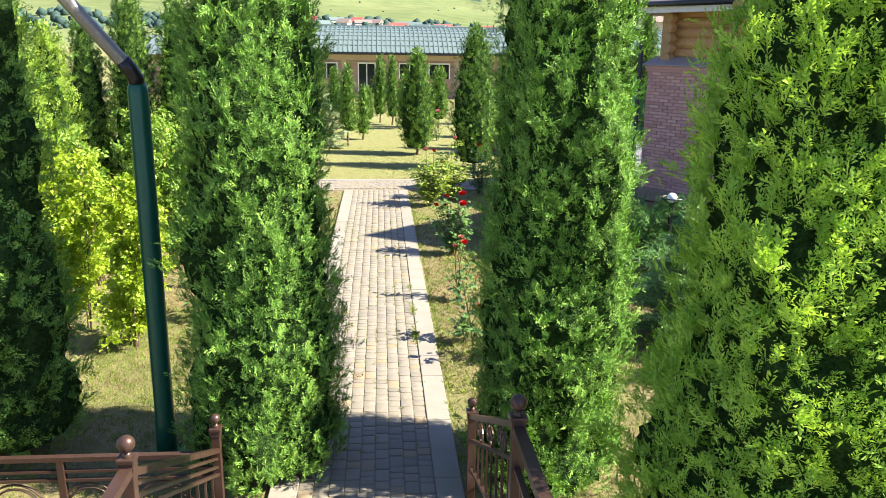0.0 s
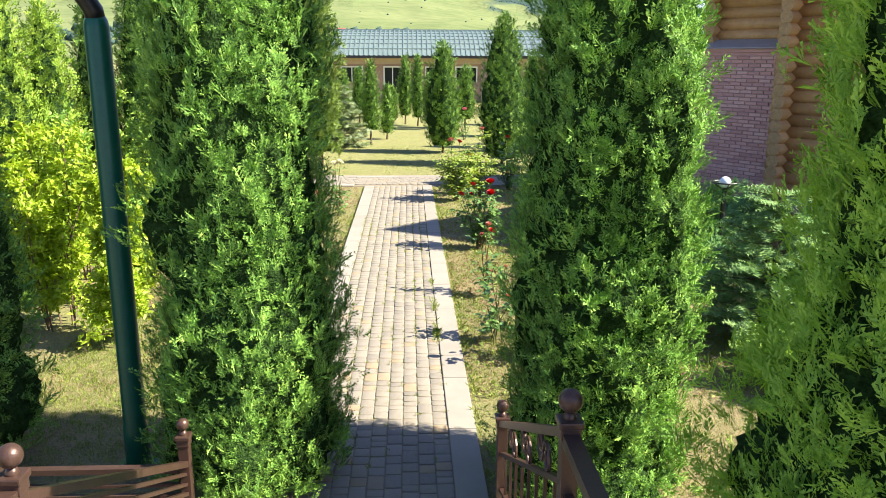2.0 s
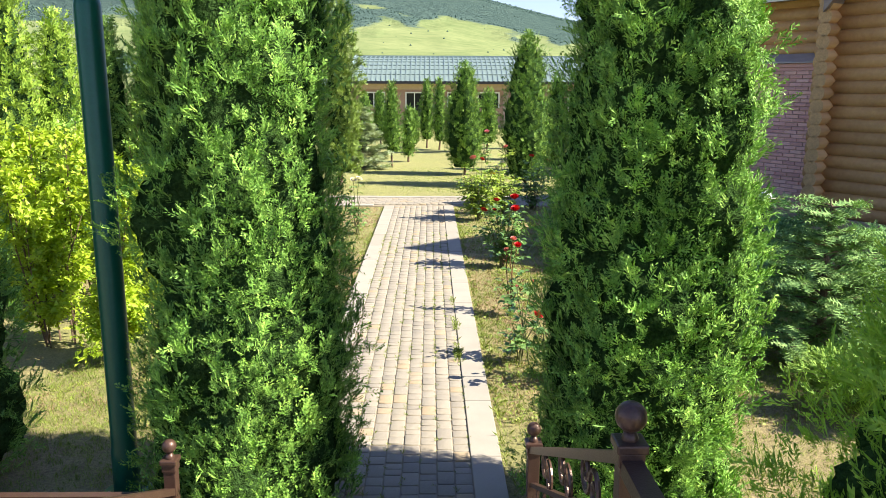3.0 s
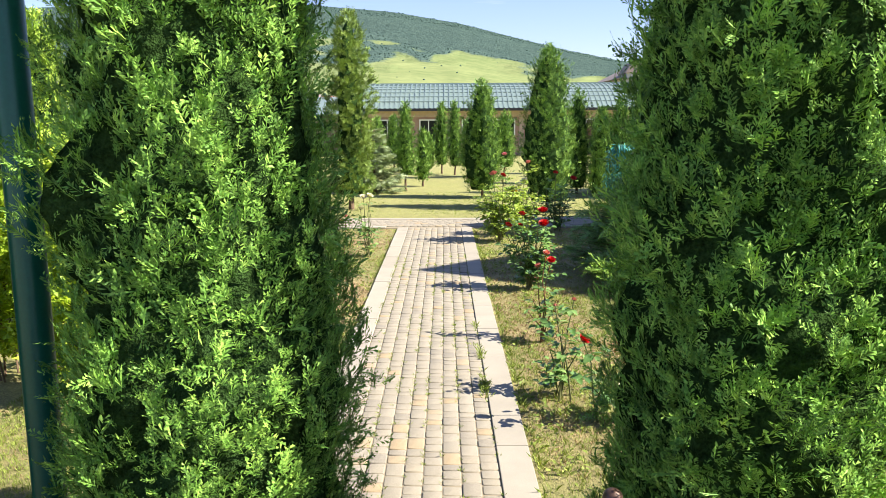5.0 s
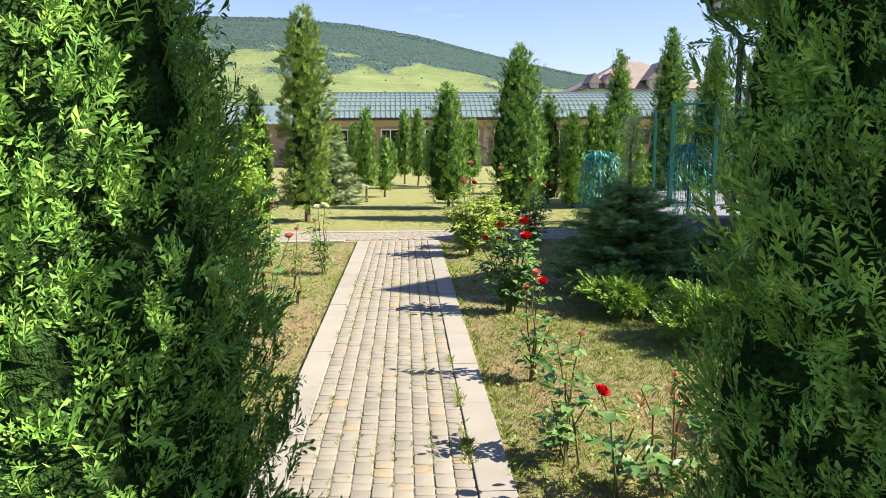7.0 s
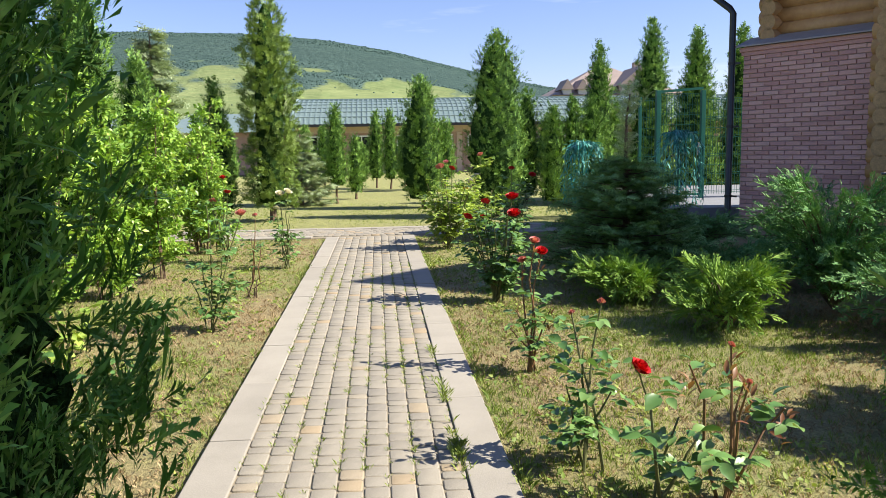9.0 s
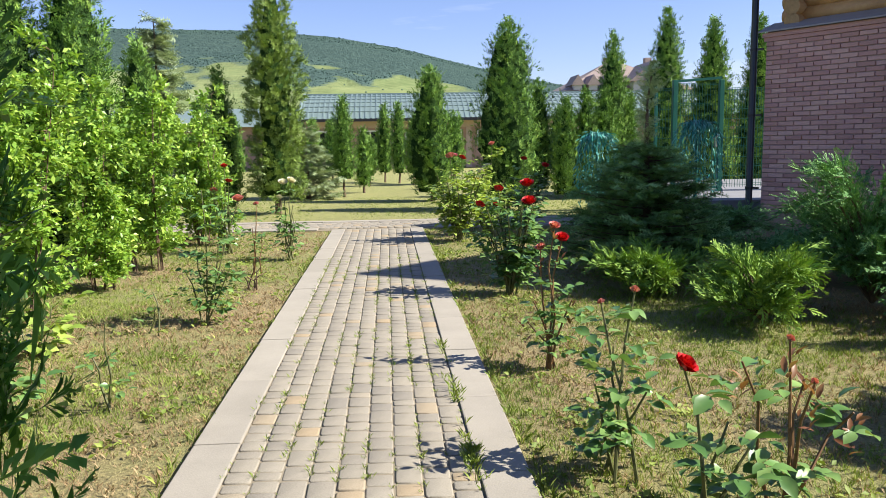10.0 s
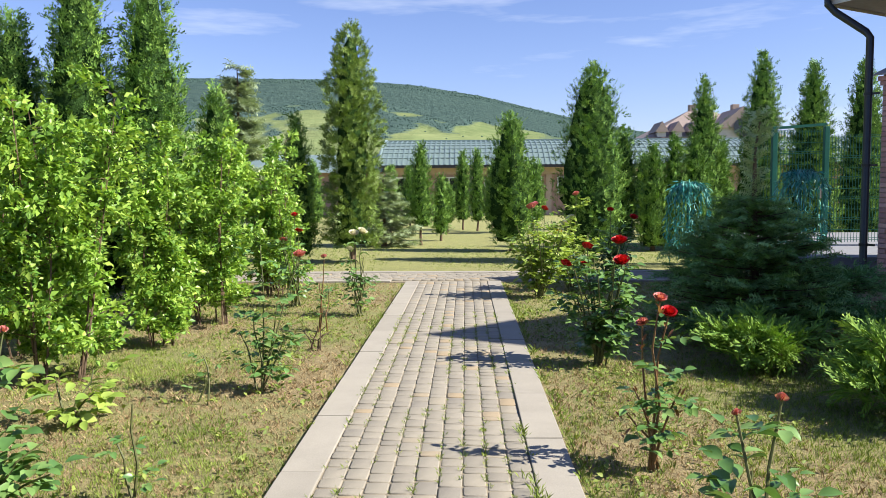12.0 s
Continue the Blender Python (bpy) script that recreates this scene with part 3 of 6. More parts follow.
def railing(x, z_top, z_low, y_top, y_low, drop, bars, label):
    """One flank: a level rail along the landing, a sloping panel down the steps."""
    r = thing("stair_railing", (0, 0, 0), label, "railing", "stair railings")
    rail_post(r, x, y_top, LAND, z_top, 0.042)
    rail_post(r, x, y_low, -0.05, z_low, 0.036)
    a, b = z_top - drop[0], z_low - drop[1]
    part("top_rail", bar(bmesh.new(), (x, y_top, a), (x, y_low, b), 0.05, 0.035), M_IRON, r)
    part("middle_rail", bar(bmesh.new(), (x, y_top, a - 0.19), (x, y_low, b - 0.19), 0.03, 0.022), M_IRON, r)
    part("lower_rail", bar(bmesh.new(), (x, y_top, a - 0.66), (x, y_low, b - 0.42), 0.03, 0.022), M_IRON, r)
    for k in range(bars):
        part("upper_bar", bar(bmesh.new(), (x, y_top, a - 0.065 * (k + 1)), (x, y_low, b - 0.065 * (k + 1)), 0.026, 0.018), M_IRON, r)
    n = 9
    for i in range(1, n):
        f = i / n
        y = y_top + (y_low - y_top) * f
        zt, zb = a + (b - a) * f - 0.19, a - 0.66 + (b - 0.42 - a + 0.66) * f
        part("baluster", bar(bmesh.new(), (x, y, zb), (x, y, zt), 0.014, 0.014, (0, 1, 0)), M_IRON, r)
    for i, f in enumerate(() if bars else (0.25, 0.5, 0.75)):
        bm = bmesh.new()
        y, z = y_top + (y_low - y_top) * f, a + (b - a) * f - 0.095
        scroll(bm, (x, y - 0.07, z), 0.075, 1.4, (0, 1, 0), (0, 0, 1), 0.6 * i)
        scroll(bm, (x, y + 0.07, z), 0.075, -1.4, (0, -1, 0), (0, 0, 1), 0.6 * i)
        part("scroll", bm, M_IRON, r)
    # level rail along the landing, then up beside the upper steps
    part("landing_rail", bar(bmesh.new(), (x, y_top, z_top - 0.13), (x, 2.45, z_top - 0.11), 0.056, 0.045), M_IRON, r)
    part("landing_lower_rail", bar(bmesh.new(), (x, y_top, z_top - 0.34), (x, 2.45, z_top - 0.32), 0.03, 0.022), M_IRON, r)
    rail_post(r, x, 2.40, LAND, z_top + 0.02, 0.04)
    for i in range(1, 8):
        y = y_top + (2.45 - y_top) * i / 8
        part("baluster", bar(bmesh.new(), (x, y, LAND), (x, y, z_top - 0.33), 0.014, 0.014, (0, 1, 0)), M_IRON, r)
    part("upper_rail", bar(bmesh.new(), (x, 2.40, z_top - 0.12), (x, 0.30, z_top - 0.12 + 1.17), 0.056, 0.045), M_IRON, r)
    rail_post(r, x, 0.28, LAND + 8 * RISE, z_top + 1.22, 0.04)
    return r


railing(0.775, 1.715, 0.865, 3.62, 5.40, (0.115, 0.115), 0, "brown wrought-iron stair railing with balls and scrolls")
railing(-1.06, 1.56, 0.78, 3.60, 5.40, (0.15, 0.25), 2, "brown wrought-iron stair railing with balls and long bars")


def low_balustrade():
    r = thing("garden_balustrade", (0, 0, 0), "low brown wrought-iron balustrade with half-circle ornaments", "balustrade")
    y, x0, x1, top = 5.40, -4.3, -1.10, 0.50
    for z, w, h, nm in ((top, 0.05, 0.034, "top_rail"), (top - 0.10, 0.03, 0.02, "upper_bar"), (top - 0.17, 0.03, 0.02, "middle_bar"), (0.10, 0.03, 0.02, "lower_bar")):
        part(nm, bar(bmesh.new(), (x0, y, z), (x1, y, z), w, h), M_IRON, r)
    for i in range(6):
        x = -1.45 - 0.52 * i
        for rad in (0.20, 0.165):
            bm = bmesh.new()
            tube(bm, [(x + rad * math.cos(a), y, 0.10 + rad * math.sin(a)) for a in np.linspace(0, math.pi, 13)], 0.009, 6)
            part("half_circle", bm, M_IRON, r)
    for x in (-2.15, -3.2, x0):
        part("post", box(bmesh.new(), (x - 0.025, y - 0.025, -0.05), (x + 0.025, y + 0.025, top - 0.01), 0.004), M_IRON, r)


low_balustrade()


# ---- green lamp post beside the steps ----
def lamp_post():
    p = thing("street_lamp", (-1.70, 6.40, -0.025), "dark green steel lamp post with a bent grey arm", "street lamp")
    bm = bmesh.new()
    lathe(bm, [(0.085, 0.012), (0.085, 0.30), (0.078, 0.34), (0.076, 3.02), (0.070, 3.06), (0.052, 3.10)], 20)
    part("pole", bm, M_POLE, p, smooth=True)
    bm = bmesh.new()
    lathe(bm, [(0.15, 0.0), (0.15, 0.016), (0.10, 0.022)], 20)
    part("base_plate", bm, M_POLE, p)
    for k in range(4):
        bm = bmesh.new()
        lathe(bm, [(0.014, 0.0), (0.014, 0.03), (0.008, 0.04)], 6, (0.12 * math.cos(k * 1.57 + 0.78), 0.12 * math.sin(k * 1.57 + 0.78), 0.016))
        part("bolt", bm, M_GALV, p)
    bm = bmesh.new()
    tube(bm, [(0, 0, 3.0), (0.0, -0.01, 3.10), (-0.03, -0.04, 3.18), (-0.34, -0.22, 3.62), (-0.60, -0.40, 4.0)], [0.055, 0.055, 0.052, 0.050, 0.048], 14)
    part("arm", bm, M_GALV, p, "grey steel arm", smooth=True)
    bm = bmesh.new()
    tube(bm, [(0, -0.004, 3.07), (-0.004, -0.014, 3.12), (-0.032, -0.042, 3.185), (-0.075, -0.068, 3.25)], [0.060, 0.060, 0.058, 0.056], 14)
    part("elbow_collar", bm, M_BLACK, p, "dark painted elbow", smooth=True)
    bm = bmesh.new()
    tube(bm, [(-0.56, -0.37, 3.96), (-0.75, -0.50, 4.06), (-1.05, -0.70, 4.10)], [0.05, 0.10, 0.07], 12)
    part("lamp_head", bm, M_GALV, p, smooth=True)


lamp_post()


def bollard(x, y, h):
    p = thing("bollard_lamp", (x, y, 0), "black garden bollard lamp with a pale globe", "garden lamp")
    bm = bmesh.new()
    lathe(bm, [(0.07, 0), (0.07, 0.03), (0.035, 0.06), (0.032, h - 0.24), (0.05, h - 0.2)], 14)
    part("post", bm, M_BLACK, p)
    bm = bmesh.new()
    ball(bm, (0, 0, h - 0.13), 0.078, 18)
    part("globe", bm, M_GLOBE, p, "pale opal globe", smooth=True)
    bm = bmesh.new()
    tube(bm, [(0.16 * math.cos(a), 0.16 * math.sin(a), h - 0.13) for a in np.linspace(0, 2 * math.pi, 21)], 0.010, 6, False)
    for k in range(4):
        tube(bm, [(0.045 * math.cos(k * 1.571), 0.045 * math.sin(k * 1.571), h - 0.21), (0.16 * math.cos(k * 1.571), 0.16 * math.sin(k * 1.571), h - 0.13)], 0.008, 6)
    part("ring", bm, M_BLACK, p)


bollard(4.40, 11.3, 1.36)


# ---- log house with a brick extension ----
HF = Vector((6.05, 17.70, 0))                 # far corner of the brick wall
HU = Vector((0.525, -0.851, 0)).normalized()  # along the wall, towards the steps
HOUSE_TURN = math.degrees(math.atan2(HU.y, HU.x))


def log_house():
    """Local x runs along the wall from its far corner, local y into the house."""
    h = thing("log_house", HF, "house of varnished logs with a red brick extension", "house", "", HOUSE_TURN)
    L, top = 2.32, 3.02
    # local +y must point into the house: the wall faces local -y
    wall = part("brick_wall", box(bmesh.new(), (0.0, 0.02, 0.0), (L, 0.30, top)), M_MORTAR, h, "reddish facing brick wall")
    part("end_wall", box(bmesh.new(), (0.004, 0.302, -0.05), (0.30, 2.6, top)), M_MORTAR, h)
    bm = bmesh.new()
    box(bm, (-0.06, -0.05, 0), (L + 0.02, 0.018, 0.28), 0.02)
    part("plinth", bm, M_PLINTH, h, "rough stone plinth")
    bm = bmesh.new()
    box(bm, (-0.03, -0.012, top - 0.16), (L - 0.01, 0.016, top - 0.10), 0.006)
    box(bm, (-0.05, -0.035, top - 0.098), (L - 0.01, 0.016, top - 0.03), 0.006)
    part("cornice", bm, M_BRICK, h)
    bm = bmesh.new()
    q = [bm.verts.new(p) for p in ((-0.10, -0.09, top - 0.025), (L - 0.01, -0.09, top - 0.025), (L - 0.01, 0.36, top + 0.14), (-0.10, 0.36, top + 0.14), (-0.10, -0.09, top - 0.005), (L - 0.01, -0.09, top - 0.005), (L - 0.01, 0.36, top + 0.16), (-0.10, 0.36, top + 0.16))]
    for f in ((3, 2, 1, 0), (4, 5, 6, 7), (0, 1, 5, 4), (1, 2, 6, 5), (2, 3, 7, 6), (3, 0, 4, 7)):
        bm.faces.new([q[i] for i in f])
    part("ledge", bm, M_LEDGE, h, "sloping grey ledge")

    def log(name, a, b, r, parent, cap):
        bm = bmesh.new()
        tube(bm, [a, (Vector(a) * 0.5 + Vector(b) * 0.5), b], [r, r * 1.02, r], 14)
        ob = part(name, bm, M_LOG, parent, smooth=False)
        ob.data.materials.append(M_LOGEND)
        for p in ob.data.polygons:
            if len(p.vertices) > 4:
                p.material_index = 1
            else:
                p.use_smooth = True
        return ob
    r = 0.125
    for i in range(5):                        # logs over the brick wall, with their cross ends
        z = top + 0.24 + i * 0.215
        log("log", (0.02, 0.48, z), (L + 0.3, 0.48, z), r, h, True)
        log("log_end", (0.28, 0.20, z - 0.107), (0.28, 2.6, z - 0.107), r, h, True)
    for i in range(19):                       # the log part nearer the steps
        z = 0.42 + i * 0.215
        log("log", (L - 0.28, 0.02, z), (9.5, 0.02, z), r, h, True)
        log("log_end", (L + 0.02, -0.34, z - 0.107), (L + 0.02, 0.6, z - 0.107), r, h, True)
    bm = bmesh.new()
    box(bm, (L - 0.12, -0.12, 0), (9.55, 0.2, 0.30), 0.02)
    part("plinth", bm, M_PLINTH, h, "rough stone plinth")
    part("inner_wall", box(bmesh.new(), (0.3, 0.6, 0), (L + 0.1, 0.8, 4.1)), M_LOG, h)
    # the steep gable over the log part
    gx, gz, slope, x_end, deep = 6.0, 8.05, 1.10, 9.65, 7.0
    part("rear_wall", box(bmesh.new(), (L + 0.2, deep - 0.6, 0), (x_end - 0.3, deep - 0.4, 4.0)), M_LOG, h)
    part("side_wall", box(bmesh.new(), (x_end - 0.5, 0.16, 0), (x_end - 0.3, deep - 0.62, 4.0)), M_LOG, h)
    for i in range(19, 35):
        z = 0.42 + i * 0.215
        w = (gz - 0.35 - z) / slope
        if w > 0.2:
            log("log", (gx - w, 0.02, z), (gx + w, 0.02, z), r, h, True)
    for s, name in ((-1, "far_roof_slope"), (1, "near_roof_slope")):
        bm = bmesh.new()
        w = 3.66
        q = [bm.verts.new((gx + s * d, y, gz - slope * d - t)) for t in (0.0, 0.20) for y in (-0.42, deep) for d in (0.0, w)]
        for f in ((0, 1, 3, 2), (4, 6, 7, 5), (0, 4, 5, 1), (2, 3, 7, 6), (1, 5, 7, 3), (0, 2, 6, 4)):
            bm.faces.new([q[k] for k in f])
        bmesh.ops.recalc_face_normals(bm, faces=bm.faces)
        part(name, bm, M_ROOF_BROWN, h, "steep brown roof slope")
    # roof over all, with gutter and downpipe
    e = 4.30
    bm = bmesh.new()
    x0, x1, y0, y1 = -0.80, L + 0.2, -0.12, 3.0
    rz = e + 0.9
    v = [bm.verts.new(p) for p in ((x0, y0, e), (x1, y0, e), (x1, y1, e), (x0, y1, e), (x0 + 1.6, (y0 + y1) / 2, rz), (x1, (y0 + y1) / 2, rz))]
    lo = [bm.verts.new(p) for p in ((x0, y0, e - 0.16), (x1, y0, e - 0.16), (x1, y1, e - 0.16), (x0, y1, e - 0.16))]
    for f in ((v[0], v[1], v[5], v[4]), (v[2], v[3], v[4], v[5]), (v[3], v[0], v[4]), (v[1], v[2], v[5]), (lo[3], lo[2], lo[1], lo[0]), (lo[0], lo[1], v[1], v[0]), (lo[1], lo[2], v[2], v[1]), (lo[2], lo[3], v[3], v[2]), (lo[3], lo[0], v[0], v[3])):
        bm.faces.new(f)
    part("roof", bm, M_ROOF_BROWN, h, "hipped roof with boxed eaves")
    bm = bmesh.new()
    box(bm, (x0 - 0.012, y0 - 0.016, e - 0.20), (x1, y0 - 0.003, e + 0.01))
    box(bm, (x0 - 0.016, y0, e - 0.20), (x0 - 0.003, y1, e + 0.01))
    part("fascia", bm, M_SOFFIT, h, "pale fascia board")
    bm = bmesh.new()
    tube(bm, [(x0 - 0.10, y0 - 0.075, e - 0.02), (x1, y0 - 0.075, e - 0.02)], 0.062, 12)
    part("gutter", bm, M_PIPE, h, "dark gutter", smooth=True)
    bm = bmesh.new()
    px = -0.14
    tube(bm, [(px - 0.60, y0 - 0.075, e - 0.05), (px - 0.60, y0 - 0.07, e - 0.20), (px - 0.52, y0 + 0.0, e - 0.32), (px - 0.05, -0.12, e - 0.68), (px, -0.10, e - 0.76), (px, -0.10, 0.28), (px, -0.13, 0.19), (px + 0.02, -0.22, 0.12)], 0.052, 12)
    part("downpipe", bm, M_PIPE, h, "dark round downpipe", smooth=True)
    for z in (0.62, 1.75, 2.75):
        bm = bmesh.new()
        lathe(bm, [(0.062, -0.02), (0.062, 0.02)], 12, (px, -0.10, z))
        box(bm, (px, -0.115, z - 0.015), (0.02, -0.085, z + 0.015))
        part("pipe_clamp", bm, M_BLACK, h)
    return h, wall, L, top


HOUSE, BRICK_WALL, BRICK_L, BRICK_TOP = log_house()


# ---- patio, fence and gate behind the spruce ----
def patio():
    bm = bmesh.new()
    box(bm, (5.4, 18.9, 0), (12.5, 26.0, 0.34), 0.01)
    structure(part("patio", bm, M_PATIO), "raised patio of pale blue-grey slabs", "patio")


patio()


def wire_panel(parent, x0, x1, y, z0, z1, name="wire"):
    n = int((x1 - x0) / 0.055)
    for k in range(n + 1):
        x = x0 + (x1 - x0) * k / n
        bm = bmesh.new()
        bar(bm, (x, y, z0), (x, y, z1), 0.007, 0.007, (0, 1, 0))
        part(name, bm, M_FENCE, parent)
    m = 10
    for k in range(m + 1):
        z = z0 + (z1 - z0) * (0.02 + 0.96 * k / m)
        bm = bmesh.new()
        for dz in (0.0, 0.035) if k % 2 == 0 else (0.0,):
            bar(bm, (x0, y - 0.008 - (0.02 if dz == 0.0 and k % 2 == 0 else 0), z + dz), (x1, y - 0.008 - (0.02 if dz == 0.0 and k % 2 == 0 else 0), z + dz), 0.008, 0.008)
        part("cross_wire", bm, M_FENCE, parent)


def gate_and_fence():
    y, z0 = 21.35, 0.34
    g = thing("garden_gate", (0, 0, 0), "green metal garden gate of welded wire mesh", "gate")
    for x in (5.98, 6.94):
        part("gate_post", box(bmesh.new(), (x - 0.045, y - 0.045, z0), (x + 0.045, y + 0.045, 2.58), 0.008), M_FENCE, g)
    part("top_bar", bar(bmesh.new(), (5.98, y, 2.55), (6.94, y, 2.62), 0.05, 0.05), M_FENCE, g)
    part("bottom_bar", bar(bmesh.new(), (6.02, y, 0.42), (6.90, y, 0.42), 0.04, 0.04), M_FENCE, g)
    wire_panel(g, 6.05, 6.88, y, 0.44, 2.52)
    bm = bmesh.new()
    box(bm, (6.80, y - 0.09, 1.24), (6.85, y - 0.05, 1.50), 0.006)
    box(bm, (6.70, y - 0.11, 1.40), (6.84, y - 0.09, 1.43), 0.004)
    part("handle", bm, M_GALV, g, "pale metal handle")
    f = thing("wire_fence", (0, 0, 0), "green welded wire mesh fence on posts", "fence")
    for x in (9.3, 11.6):
        part("post", box(bmesh.new(), (x - 0.03, y - 0.03, z0), (x + 0.03, y + 0.03, 2.45), 0.006), M_FENCE, f)
    wire_panel(f, 7.0, 11.6, y, 0.42, 2.42)
    for x in (5.60,):
        part("post", box(bmesh.new(), (x - 0.03, y - 0.03, z0), (x + 0.03, y + 0.03, 2.45), 0.006), M_FENCE, f)
    wire_panel(f, 5.62, 5.92, y, 0.42, 2.42)


gate_and_fence()


# ---- long building at the end of the garden ----
def long_building():
    b = thing("long_building", (0, 52.0, 0), "long low beige brick building with a grey-green tile roof", "building")
    x0, x1, eave = -4.7, 24.0, 2.92
    part("wall", box(bmesh.new(), (x0 + 0.3, 0, 0), (x1, 5.0, eave)), M_FARWALL, b)
    part("frieze", box(bmesh.new(), (x0 + 0.2, -0.10, eave - 0.55), (x1, -0.003, eave - 0.06), 0.01), M_TRIMBEIGE, b)
    # bowed roof: a fan of strips, with tile rolls
    bm = bmesh.new()
    prof = [(-1.05 + 4.9 * f, eave - 0.04 + 1.62 * math.sin(f * math.pi / 2) ** 0.85) for f in np.linspace(0, 1, 9)]
    a = [[bm.verts.new((x, y, z)) for y, z in prof] for x in (x0, x1)]
    for i in range(8):
        bm.faces.new((a[0][i], a[1][i], a[1][i + 1], a[0][i + 1]))
    c = [bm.verts.new((x, prof[-1][0] + 5.0, eave - 0.1)) for x in (x0, x1)]
    bm.faces.new((a[0][8], a[1][8], c[1], c[0]))
    bm.faces.new(a[0] + [c[0]])
    bm.faces.new((a[1] + [c[1]])[::-1])
    part("roof", bm, M_ROOF, b, "grey-green metal tile roof")
    for i in range(1, 8):
        y, z = prof[i]
        bm = bmesh.new()
        bar(bm, (x0, y, z + 0.015), (x1, y, z + 0.015), 0.10, 0.05)
        part("roof_batten", bm, M_ROOF, b)
    bm = bmesh.new()
    for k in range(int((x1 - x0) / 0.30)):
        x = x0 + 0.15 + 0.30 * k
        for (ya, za), (yb, zb) in zip(prof, prof[1:]):
            bar(bm, (x, ya, za + 0.012), (x, yb, zb + 0.012), 0.09, 0.05)
    part("tile_profile", bm, M_ROOF, b)
    part("ridge_cap", bar(bmesh.new(), (x0, prof[-1][0], prof[-1][1] + 0.04), (x1, prof[-1][0], prof[-1][1] + 0.04), 0.25, 0.10), M_ROOF, b)
    bm = bmesh.new()
    tube(bm, [(x0 - 0.02, y, z + 0.04) for y, z in prof], 0.09, 8)
    part("verge", bm, M_ROOF, b)
    part("eave_board", bar(bmesh.new(), (x0, -1.06, eave - 0.12), (x1, -1.06, eave - 0.12), 0.04, 0.16), M_BLACK, b)
    part("soffit", box(bmesh.new(), (x0, -1.04, eave - 0.14), (x1, 0.0, eave - 0.10)), M_SOFFIT, b)

    def opening(name, x, w, z0, z1, label):
        f = part(name, box(bmesh.new(), (x - w / 2, -0.03, z0), (x + w / 2, -0.012, z1)), M_GLASS, b, label)
        bm = bmesh.new()
        for ax, bx in ((x - w / 2 - 0.08, x - w / 2), (x + w / 2, x + w / 2 + 0.08), (x - 0.03, x + 0.03)):
            box(bm, (ax, -0.07, z0), (bx, -0.034, z1))
        box(bm, (x - w / 2 - 0.08, -0.075, z1), (x + w / 2 + 0.08, -0.034, z1 + 0.08))
        part("frame", bm, M_WHITEFRAME, f)
    for x in (-0.75, 9.5, 17.0):
        opening("door", x, 1.0, 0.05, 2.15, "dark glazed door")
    for x in (-3.3, 2.0, 3.9, 6.2, 12.0, 14.4):
        opening("window", x, 1.25, 1.25, 2.15, "dark window")
    for x in (-2.2, 0.6, 5.0, 8.0, 11.0):
        part("pilaster", box(bmesh.new(), (x - 0.16, -0.09, 0), (x + 0.16, -0.006, eave - 0.56), 0.01), M_TRIMBEIGE, b)
    w = thing("building_wing", (0, 53.5, 0), "lower wing with a grey sheet roof", "building")
    part("wall", box(bmesh.new(), (-16, 0, 0), (-4.75, 4.5, 2.6)), M_FARWALL, w)
    bm = bmesh.new()
    v = [bm.verts.new(p) for p in ((-16.4, -0.6, 2.55), (-4.75, -0.6, 2.55), (-4.75, 2.3, 3.75), (-16.4, 2.3, 3.75), (-4.75, 5.1, 2.55), (-16.4, 5.1, 2.55))]
    for f in ((0, 1, 2, 3), (3, 2, 4, 5), (1, 4, 2), (0, 3, 5), (0, 5, 4, 1)):
        bm.faces.new([v[i] for i in f])
    part("roof", bm, M_ROOF, w)


long_building()


